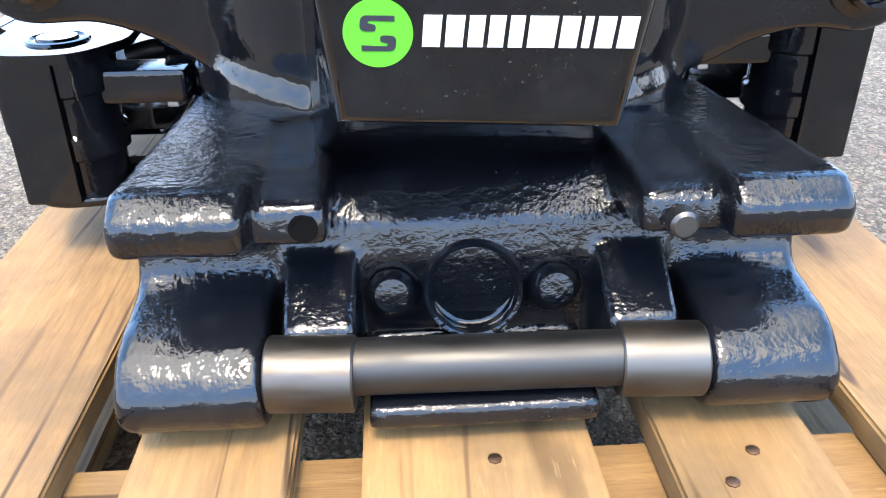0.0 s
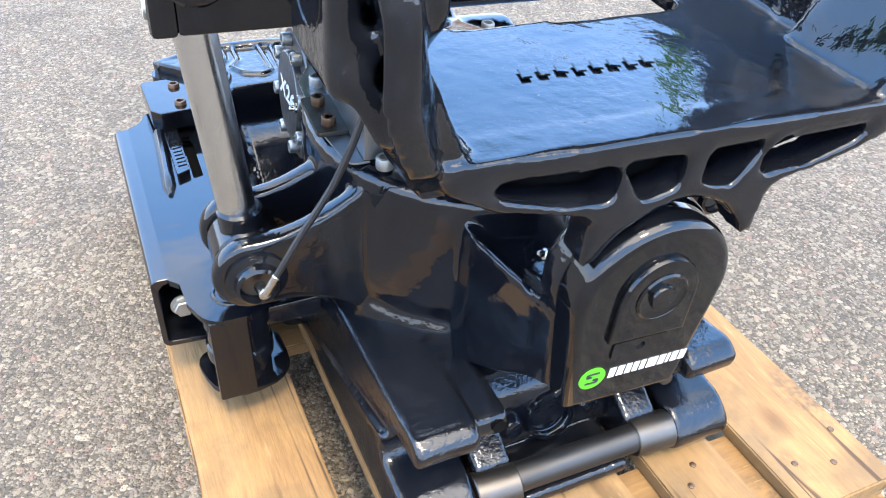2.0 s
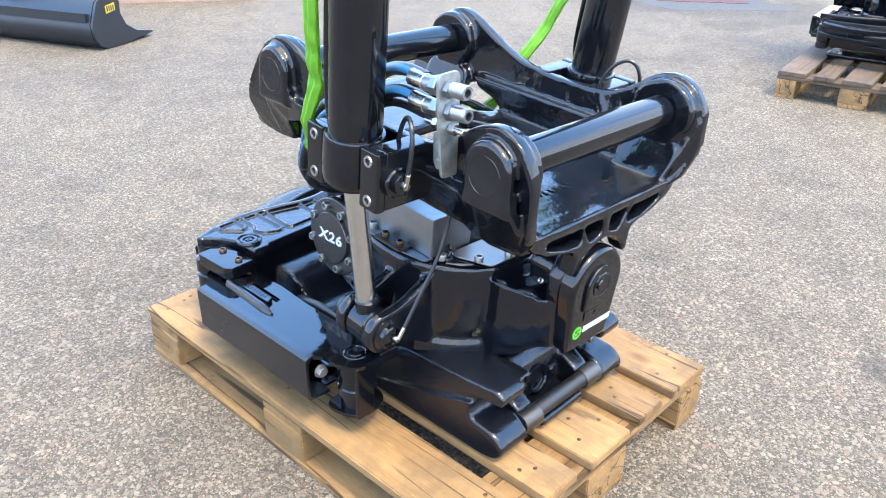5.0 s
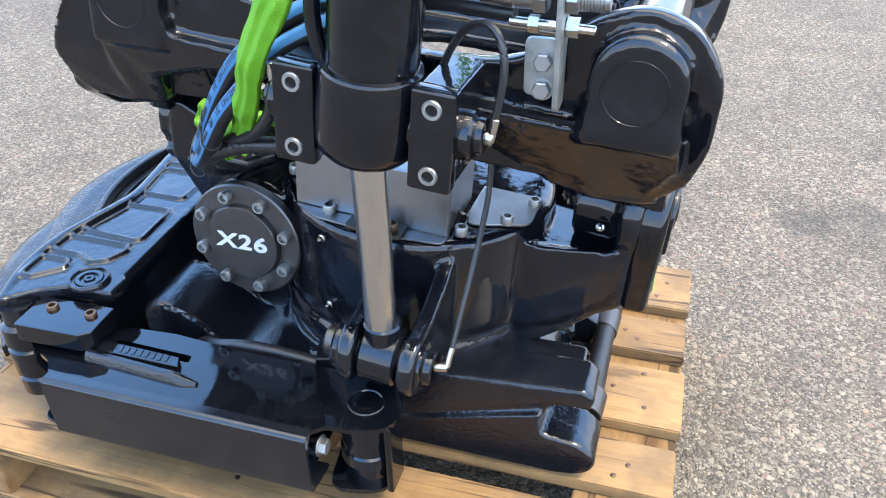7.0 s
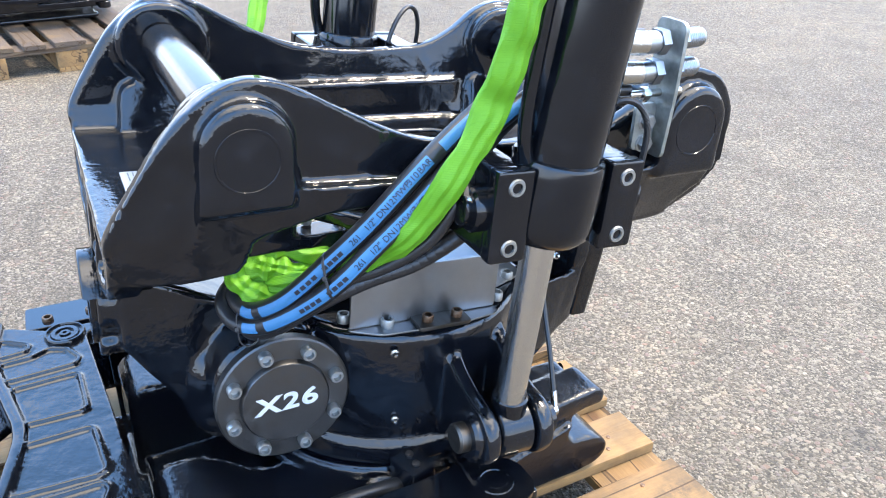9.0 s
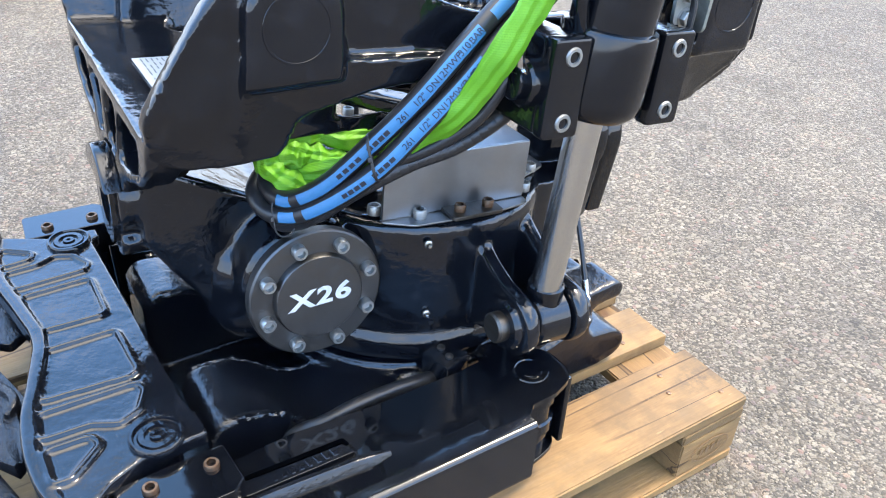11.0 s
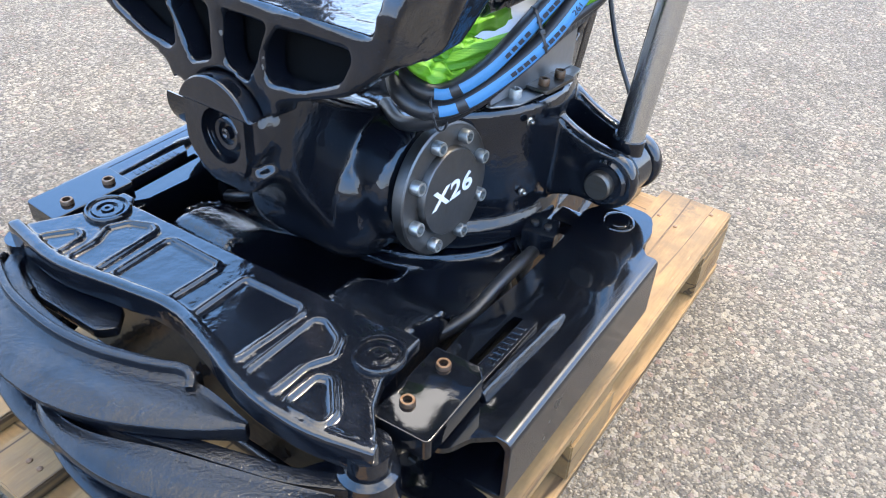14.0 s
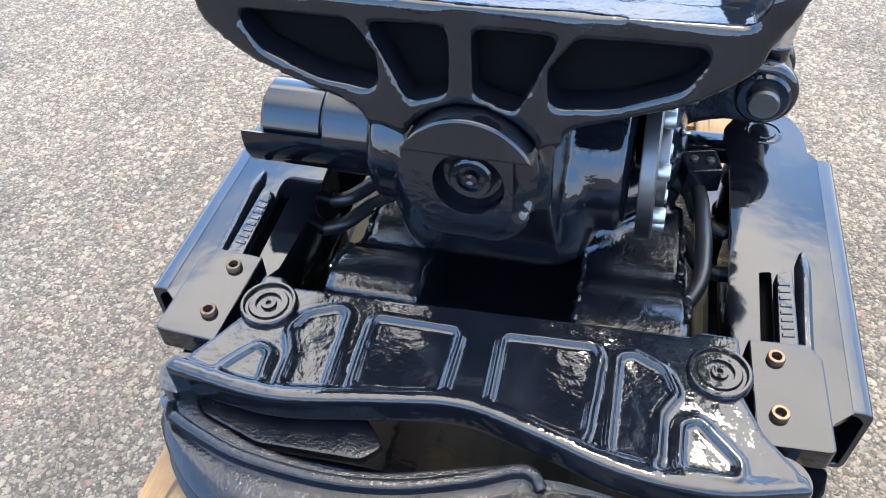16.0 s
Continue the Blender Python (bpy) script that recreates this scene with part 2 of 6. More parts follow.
def wood_mat(name, light, dark, axis):
    """Sawn pine; grain runs along the axis (0 = x, 1 = y)."""
    k = Mat(name, light, 0.70)
    k.b.inputs["Specular IOR Level"].default_value = 0.3
    info = k.n.new("ShaderNodeObjectInfo")
    sh = k.n.new("ShaderNodeVectorMath")
    sh.operation = "SCALE"
    sh.inputs[0].default_value = (37.0, 19.0, 23.0)
    k.l.new(info.outputs["Random"], sh.inputs["Scale"])
    sc = (3.0, 46, 46) if axis == 0 else (46, 3.0, 46)
    sc2 = (1.2, 11, 11) if axis == 0 else (11, 1.2, 11)
    g1 = k.noise(1.0, 6, k.mapped(sc2, shift=sh.outputs[0]), 0.55, 1.2)
    g2 = k.noise(2.2, 4, k.mapped(sc, shift=sh.outputs[0]), 0.6)
    col = k.ramp(g1, [(0.30, light), (0.47, tuple(c * 0.82 for c in light)), (0.55, dark), (0.60, tuple(c * 0.95 for c in light)), (0.68, dark), (0.74, light)])
    col = k.mix(0.40, col, k.ramp(g2, [(0.3, tuple(c * 1.15 for c in light)), (0.62, tuple(c * 0.72 for c in light))]))
    fine = k.noise(5.0, 3, k.mapped((6, 60, 60) if axis == 0 else (60, 6, 60), shift=sh.outputs[0]), 0.7)
    col = k.mix(0.42, col, k.mix(fine, tuple(c * 0.42 for c in light), tuple(min(1, c * 1.55) for c in light)))
    kn = k.voronoi(1.0, "F1", k.mapped((4.0, 7.5, 4.0) if axis == 0 else (7.5, 4.0, 4.0), shift=sh.outputs[0]))
    col = k.mix(k.ramp(kn, [(0.07, 0.92), (0.10, 0.55), (0.17, 0.0)]), col, (0.075, 0.031, 0.012))
    st = k.noise(7, 5, k.mapped((1, 1, 1), shift=sh.outputs[0]), 0.6)
    col = k.mix(k.ramp(st, [(0.47, 0.0), (0.62, 0.7)]), col, (0.12, 0.074, 0.036))
    gy = k.noise(3.2, 6, k.mapped((1.0, 2.6, 2.6) if axis == 0 else (2.6, 1.0, 2.6), shift=sh.outputs[0]), 0.7)
    col = k.mix(k.ramp(gy, [(0.54, 0.0), (0.70, 0.45)]), col, (0.17, 0.118, 0.07))
    sm = k.voronoi(1.0, "F1", k.mapped((3.0, 5.0, 3.0) if axis == 0 else (5.0, 3.0, 3.0), rot=(0, 0, 0.4), shift=sh.outputs[0]))
    col = k.mix(k.math("MULTIPLY", k.ramp(sm, [(0.05, 0.8), (0.22, 0.0)]), k.ramp(k.noise(60, 5, rough=0.7), [(0.42, 0.0), (0.6, 1.0)])), col, (0.055, 0.042, 0.032))
    crack = k.noise(1.0, 2, k.mapped((0.9, 17, 17) if axis == 0 else (17, 0.9, 17), shift=sh.outputs[0]), 0.4, 0.6)
    cr = k.ramp(crack, [(0.480, 0.0), (0.494, 1.0), (0.506, 1.0), (0.520, 0.0)])
    cr = k.math("MULTIPLY", cr, k.ramp(k.noise(2.5, 2, k.mapped((1, 1, 1), shift=sh.outputs[0])), [(0.36, 0.0), (0.44, 0.95)]))
    col = k.mix(cr, col, (0.05, 0.027, 0.012))
    fl = k.noise(1.0, 3, k.mapped((14, 90, 90) if axis == 0 else (90, 14, 90), shift=sh.outputs[0]), 0.6)
    col = k.mix(k.ramp(fl, [(0.66, 0.0), (0.74, 0.4)]), col, (0.36, 0.235, 0.105))
    tone = k.ramp(info.outputs["Random"], [(0.0, 0.80), (1.0, 1.12)])
    k.set("Base Color", k.mix(1.0, col, tone, "MULTIPLY"))
    c = k.bump(g2, 0.0012)
    k.bump(k.noise(300, 3, k.mapped((0.2, 1, 1) if axis == 0 else (1, 0.2, 1))), 0.0004, 1.0, c)
    return k.m


PINE_L, PINE_D = (0.262, 0.148, 0.060), (0.11, 0.053, 0.020)
M_WOODY = wood_mat("sawn_pine_lengthwise", PINE_L, PINE_D, 1)
M_WOODX = wood_mat("sawn_pine_crosswise", (0.225, 0.128, 0.053), PINE_D, 0)
M_WOODOLD = wood_mat("weathered_grey_brown_pine_across", (0.085, 0.06, 0.044), (0.042, 0.028, 0.02), 0)
M_WOODOLD2 = wood_mat("weathered_grey_brown_pine_lengthwise", (0.085, 0.06, 0.044), (0.042, 0.028, 0.02), 1)


def ground_mat():
    """Worn asphalt whose pale, pink and grey stones lie open in a light matrix."""
    k = Mat("worn_exposed_aggregate_asphalt", (0.2, 0.19, 0.18), 0.8)
    def warped(scale, amount):
        n = k.n.new("ShaderNodeTexNoise")
        n.inputs["Scale"].default_value, n.inputs["Detail"].default_value = scale, 2
        k.l.new(k.co, n.inputs["Vector"])
        return k.mix(amount, k.co, n.outputs["Color"], "LINEAR_LIGHT")
    w1, w2 = warped(85, 0.0045), warped(160, 0.0025)
    d1, t1 = k.voronoi(78, "F1", w1), k.voronoi(78, "F1", w1, "Color")
    d2, t2 = k.voronoi(205, "F1", w2), k.voronoi(205, "F1", w2, "Color")
    sep, sep2 = k.n.new("ShaderNodeSeparateColor"), k.n.new("ShaderNodeSeparateColor")
    k.l.new(t1, sep.inputs[0])
    k.l.new(t2, sep2.inputs[0])
    stone = k.ramp(sep.outputs[0], [(0.0, (0.095, 0.088, 0.086)), (0.12, (0.155, 0.142, 0.136)), (0.35, (0.25, 0.231, 0.209)), (0.58, (0.32, 0.298, 0.268)), (0.76, (0.39, 0.365, 0.33)), (0.85, (0.29, 0.195, 0.178)), (0.93, (0.22, 0.188, 0.196)), (1.0, (0.45, 0.425, 0.39))])
    small = k.ramp(sep2.outputs[1], [(0.0, (0.075, 0.070, 0.068)), (0.35, (0.165, 0.151, 0.139)), (0.7, (0.26, 0.240, 0.215)), (1.0, (0.41, 0.385, 0.35))])
    keep = k.math("GREATER_THAN", sep.outputs[1], 0.42)                       # some cells hold chips in place of one stone
    edge = k.ramp(d1, [(0.46, 1.0), (0.53, 0.0)])
    col = k.mix(k.math("MULTIPLY", keep, edge), small, stone)
    col = k.mix(k.math("MULTIPLY", k.ramp(d2, [(0.55, 0.0), (0.75, 1.0)]), k.math("SUBTRACT", 1.0, k.math("MULTIPLY", keep, edge))), col, (0.092, 0.085, 0.079))
    col = k.mix(0.15, col, k.mix(k.noise(420, 3), (0.12, 0.111, 0.10), (0.34, 0.318, 0.29)))
    col = k.mix(1.0, col, (0.58, 0.528, 0.450), "MULTIPLY")
    big = k.noise(0.55, 6, rough=0.6)
    col = k.mix(1.0, col, k.ramp(big, [(0.30, (0.78, 0.77, 0.78)), (0.52, (1.0, 0.985, 0.96)), (0.72, (1.16, 1.12, 1.05))]), "MULTIPLY")
    pink = k.noise(11, 4, rough=0.6)
    col = k.mix(1.0, col, k.ramp(pink, [(0.30, (0.93, 0.93, 0.94)), (0.58, (1.0, 1.0, 0.99)), (0.72, (1.12, 1.0, 0.97))]), "MULTIPLY")
    mid = k.noise(4.5, 5, rough=0.65)
    col = k.mix(1.0, col, k.ramp(mid, [(0.30, 0.80), (0.48, 1.0), (0.68, 1.10)]), "MULTIPLY")
    # oil spots
    for (x, y, r, amount) in ((0.90, -0.89, 0.085, 0.5), (0.97, -1.06, 0.10, 0.42), (-0.30, -1.14, 0.045, 0.45), (-0.78, -0.98, 0.2, 0.16), (5.6, 2.0, 1.2, 0.42), (2.3, 3.1, 0.5, 0.12)):
        v = k.n.new("ShaderNodeVectorMath")
        v.operation = "DISTANCE"
        k.l.new(k.co, v.inputs[0])
        v.inputs[1].default_value = (x, y, 0)
        w = k.math("ADD", v.outputs["Value"], k.math("MULTIPLY", k.math("SUBTRACT", k.noise(9 if r < .3 else 2, 4), 0.5), r * 1.6))
        col = k.mix(k.math("MULTIPLY", k.ramp(w, [(r * 0.55, 1.0), (r * 1.25, 0.0)]), amount), col, (0.03, 0.028, 0.026))
    k.b.inputs["Specular IOR Level"].default_value = 0.25
    k.set("Base Color", col)
    h = k.mix(0.5, k.ramp(d1, [(0.3, 1.0), (0.62, 0.0)]), k.ramp(d2, [(0.2, 1.0), (0.7, 0.0)]))
    c = k.bump(h, 0.0048, 1.0)
    k.bump(k.noise(600, 3), 0.0010, 1.0, c)
    return k.m


M_GROUND = ground_mat()
M_STAIN = plain("dark_damp_asphalt", (0.040, 0.037, 0.034), 0.8, 90, 0.002, 0.6)
M_REDMARK = plain("worn_red_road_paint", (0.055, 0.014, 0.011), 0.8, 40, 0.001, 0.4)


# ---- mesh tools ----
def mesh_of(bm, name, smooth=38):
    me = bpy.data.meshes.new(name)
    bmesh.ops.recalc_face_normals(bm, faces=bm.faces)
    bm.to_mesh(me)
    bm.free()
    me.shade_smooth()
    me.set_sharp_from_angle(angle=radians(smooth))
    return me


BASE, TWIN = {}, {}


def part(name, bm, material, parent=None, label="", smooth=38, m=None):
    me = bm if isinstance(bm, bpy.types.Mesh) else mesh_of(bm, name, smooth)
    if not me.materials:
        me.materials.append(material)
    elif me.materials[0] != material:
        if (me.name, material.name) not in TWIN:
            TWIN[me.name, material.name] = me.copy()
            TWIN[me.name, material.name].materials[0] = material
        me = TWIN[me.name, material.name]
    ob = new(name, me)
    if not isinstance(bm, bpy.types.Mesh) and len(me.polygons) > 6:
        wn_ = ob.modifiers.new("weighted_normal", "WEIGHTED_NORMAL")
        wn_.keep_sharp = True
    if m is not None:
        ob.matrix_basis = m
    if parent is not None:
        ob.parent = parent
        ob.matrix_parent_inverse = BASE[parent].inverted()
    BASE[ob] = (BASE[parent] @ ob.matrix_parent_inverse @ ob.matrix_basis) if parent is not None else ob.matrix_basis.copy()
    if label:
        ob["label"] = label
    return ob


def thing(name, base, label, category, group="", kind=""):
    ob = new(name)
    ob.empty_display_size = 0.1
    ob.matrix_basis = Matrix.Translation(base)
    BASE[ob] = ob.matrix_basis.copy()
    return tagged(ob, label, category, group, kind)


def rounded(pts, n=5):
    """Polygon from (x, y) or (x, y, r) corners."""
    out = []
    for i, p in enumerate(pts):
        if len(p) < 3 or p[2] <= 0:
            out.append((p[0], p[1]))
            continue
        a, b, c = Vector(pts[i - 1][:2]), Vector(p[:2]), Vector(pts[(i + 1) % len(pts)][:2])
        d1, d2 = (a - b), (c - b)
        ang = d1.angle(d2)
        if ang > math.pi - 0.02 or ang < 0.05:
            out.append((p[0], p[1]))
            continue
        d = min(p[2] / math.tan(ang / 2), d1.length * 0.49, d2.length * 0.49)
        p1, p2 = b + d1.normalized() * d, b + d2.normalized() * d
        for j in range(n + 1):
            t = j / n
            q = p1.lerp(b, t).lerp(b.lerp(p2, t), t)
            out.append((q.x, q.y))
    return out


def circle(cx, cy, r, n=24, a0=0, a1=360):
    full = abs(a1 - a0) >= 360
    return [(cx + r * math.cos(radians(a0 + (a1 - a0) * i / (n if full else n - 1))), cy + r * math.sin(radians(a0 + (a1 - a0) * i / (n if full else n - 1)))) for i in range(n)]


def plate(outline, t, m=None, holes=(), bev=0.003, segs=2, both=True):
    """A plate of thickness t on z = 0 .. t of the frame m."""
    bm = bmesh.new()
    edges = []
    for loop in (outline, *holes):
        vs = [bm.verts.new((x, y, 0)) for x, y in loop]
        edges += [bm.edges.new((vs[i], vs[(i + 1) % len(vs)])) for i in range(len(vs))]
    if holes:
        bmesh.ops.triangle_fill(bm, use_beauty=True, use_dissolve=False, edges=edges)
    else:
        bm.faces.new(vs)
    ext = bmesh.ops.extrude_face_region(bm, geom=bm.faces[:])
    bmesh.ops.translate(bm, vec=(0, 0, t), verts=[v for v in ext["geom"] if isinstance(v, bmesh.types.BMVert)])
    bmesh.ops.recalc_face_normals(bm, faces=bm.faces)
    if bev > 0:
        es = [e for e in bm.edges if len(e.link_faces) == 2 and e.calc_face_angle() > radians(50) and abs(e.verts[0].co.z - e.verts[1].co.z) < 1e-6]
        bmesh.ops.bevel(bm, geom=es, offset=bev, segments=segs, profile=0.5, affect="EDGES", clamp_overlap=True)
    if m is not None:
        bm.transform(m)
    return bm


def box(size, m, bev=0.003, segs=2):
    bm = bmesh.new()
    bmesh.ops.create_cube(bm, size=1, matrix=Matrix.Diagonal((*size, 1)))
    if bev > 0:
        bmesh.ops.bevel(bm, geom=bm.edges[:], offset=bev, segments=segs, profile=0.5, affect="EDGES", clamp_overlap=True)
    bm.transform(m)
    return bm


def lathe(profile, m=None, n=32, cap=True):
    """Turned part: (r, z) profile round the z axis of m."""
    bm = bmesh.new()
    rings = []
    for r, z in profile:
        if r < 1e-6:
            rings.append([bm.verts.new((0, 0, z))])
        else:
            rings.append([bm.verts.new((r * math.cos(2 * math.pi * i / n), r * math.sin(2 * math.pi * i / n), z)) for i in range(n)])
    for a, b in zip(rings, rings[1:]):
        for i in range(n):
            j = (i + 1) % n
            if len(a) == 1 and len(b) > 1:
                bm.faces.new((a[0], b[i], b[j]))
            elif len(b) == 1 and len(a) > 1:
                bm.faces.new((a[i], a[j], b[0]))
            elif len(a) > 1:
                bm.faces.new((a[i], a[j], b[j], b[i]))
    for ring, ok in ((rings[0], cap), (rings[-1], cap)):
        if ok and len(ring) > 1:
            bm.faces.new(ring)
    if m is not None:
        bm.transform(m)
    return bm


def along(p0, p1):
    """Frame at p0 whose z axis points to p1."""
    p0, p1 = Vector(p0), Vector(p1)
    return Matrix.Translation(p0) @ (p1 - p0).to_track_quat("Z", "Y").to_matrix().to_4x4()


def rod(p0, p1, r, bev=0.002, n=28, r1=None, m=None):
    h = (Vector(p1) - Vector(p0)).length
    r1 = r if r1 is None else r1
    f = along(p0, p1)
    return lathe([(0, 0), (r - bev, 0), (r, bev), (r1, h - bev), (r1 - bev, h), (0, h)], (m @ f) if m is not None else f, n)


def glide(pts, n=8):
    """Catmull-Rom through the points."""
    P = [Vector(p) for p in pts]
    P = [2 * P[0] - P[1]] + P + [2 * P[-1] - P[-2]]
    out = []
    for i in range(1, len(P) - 2):
        for j in range(n):
            t = j / n
            a, b, c, d = P[i - 1:i + 3]
            out.append(0.5 * ((2 * b) + (c - a) * t + (2 * a - 5 * b + 4 * c - d) * t * t + (3 * b - a - 3 * c + d) * t ** 3))
    return out + [P[-2]]


def sweep(pts, section, up=(0, 0, 1), scale=None, close=True):
    """Sweeps a section [(a, b)] along the points; a goes sideways, b along up."""
    bm = bmesh.new()
    rings, up = [], Vector(up)
    for i, p in enumerate(pts):
        d = (pts[min(i + 1, len(pts) - 1)] - pts[max(i - 1, 0)]).normalized()
        side = d.cross(up)
        side = side.normalized() if side.length > 1e-4 else Vector((1, 0, 0))
        nrm = side.cross(d).normalized()
        k = scale(i / (len(pts) - 1)) if scale else (1, 1)
        rings.append([bm.verts.new(p + side * a * k[0] + nrm * b * k[1]) for a, b in section])
    n = len(section)
    for a, b in zip(rings, rings[1:]):
        for i in range(n):
            bm.faces.new((a[i], a[(i + 1) % n], b[(i + 1) % n], b[i]))
    if close:
        bm.faces.new(rings[0])
        bm.faces.new(rings[-1])
    return bm


def hose(pts, r, n=12, steps=8, up=(0.3, 0.2, 1)):
    return sweep(glide(pts, steps), circle(0, 0, r, n), up)


def join(*bms):
    """One mesh out of several shells."""
    out = bmesh.new()
    for b in bms:
        me = bpy.data.meshes.new("tmp")
        b.to_mesh(me)
        b.free()
        out.from_mesh(me)
        bpy.data.meshes.remove(me)
    return out


CASTING = {}


def cast(ob, bm):
    """Adds a shell to the casting of ob; settle() fuses them."""
    CASTING.setdefault(ob, []).append(bm)


def settle(ob, voxel, rounds, lump):
    """Fuses the shells of a casting into one skin with filleted joints and a slightly lumpy surface."""
    bm = join(*CASTING.pop(ob))
    bm.from_mesh(ob.data)
    raw = bpy.data.meshes.new("tmp")
    bm.to_mesh(raw)
    bm.free()
    mat = ob.data.materials[0]
    tmp = new("tmp", raw)
    skin = tmp.modifiers.new("fuse", "REMESH")
    skin.mode, skin.voxel_size = "VOXEL", voxel
    soft = tmp.modifiers.new("soft", "SMOOTH")
    soft.factor, soft.iterations = 0.5, rounds
    me = bpy.data.meshes.new_from_object(tmp.evaluated_get(bpy.context.evaluated_depsgraph_get()))
    bpy.data.objects.remove(tmp)
    n = len(me.vertices)
    co, nr = np.empty(n * 3), np.empty(n * 3)
    me.vertices.foreach_get("co", co)
    me.vertices.foreach_get("normal", nr)
    co, nr = co.reshape(-1, 3), nr.reshape(-1, 3)
    bulge = np.array([noise.noise(Vector(p) * 26) + 0.45 * noise.noise(Vector(p) * 70) for p in co])
    me.vertices.foreach_set("co", (co + nr * bulge[:, None] * lump).ravel())
    me.materials.clear()
    me.materials.append(mat)
    me.shade_smooth()
    me.name = ob.data.name
    ob.modifiers.clear()
    ob.data = me



def lettering(text, size, m, depth=0.0006, shear=0.0, space=1.0, bold=0.0):
    cu = bpy.data.curves.new("tmp", "FONT")
    cu.body, cu.size, cu.shear, cu.space_character = text, size, shear, space
    cu.align_x, cu.align_y, cu.extrude, cu.offset = "CENTER", "CENTER", depth, bold
    ob = new("tmp", cu)
    me = bpy.data.meshes.new_from_object(ob.evaluated_get(bpy.context.evaluated_depsgraph_get()))
    bpy.data.objects.remove(ob)
    bpy.data.curves.remove(cu)
    me.materials.clear()
    me.transform(m)
    return me


def socket_head(r, h):
    """Socket cap screw head on z = 0."""
    bm = lathe([(r * 0.98, 0), (r, h * 0.1), (r, h * 0.86), (r * 0.9, h), (r * 0.60, h), (r * 0.56, h * 0.45), (0, h * 0.40)], None, 18)
    return mesh_of(bm, "socket_head")


def hex_head(r, h, washer=1.25):
    bm = lathe([(r * washer, 0), (r * washer, h * 0.18)], None, 18)
    b2 = lathe([(r, h * 0.18), (r, h * 0.9), (r * 0.88, h), (0, h)], None, 6)
    return mesh_of(join(bm, b2), "hex_head", 25)

# ---- ground and marks ----
bm = bmesh.new()
bmesh.ops.create_grid(bm, x_segments=24, y_segments=24, size=900)
tagged(part("ground", bm, M_GROUND), "worn light grey asphalt yard with open pale and pink stones", "ground", kind="structure")
for nm, c, ln, wd, az in (("road_paint_mark", (5.62, 2.12), 0.78, 0.13, -56), ("road_paint_mark", (6.09, 0.94), 0.34, 0.09, -56)):
    rnd = random.Random(ln)
    pts = [(x, wd * (0.5 + 0.18 * rnd.random())) for x in np.linspace(-ln / 2, ln / 2, 14)] + [(x, -wd * (0.5 + 0.18 * rnd.random())) for x in np.linspace(ln / 2, -ln / 2, 14)]
    tagged(part(nm, plate(pts, 0.003, pose(c[0], c[1], 0.001, 0, 0, az), bev=0), M_REDMARK), "worn faded red paint line on the asphalt", "paint mark", kind="structure")


T3 = Matrix.Translation
STAINS = ([(5.40, 2.75), (5.08, 2.35), (5.12, 2.05), (5.34, 1.80), (5.52, 1.58), (5.75, 1.29), (5.84, 1.36), (5.88, 1.58), (6.15, 1.85), (6.30, 2.25), (6.12, 2.62), (5.76, 2.80)],
          [(5.80, 1.15), (5.86, 0.98), (5.97, 0.82), (6.10, 0.68), (6.26, 0.78), (6.24, 0.96), (6.08, 1.13), (5.92, 1.20)])
for ring in STAINS:
    rnd = random.Random(len(ring))
    ring = [(x + rnd.uniform(-0.04, 0.04), y + rnd.uniform(-0.04, 0.04), 0.12) for x, y in ring]
    tagged(part("damp_stain", plate(rounded(ring, 4), 0.0008, T3((0, 0, 0.0002)), bev=0), M_STAIN), "dark damp stain on the asphalt round the red paint", "stain", kind="structure")


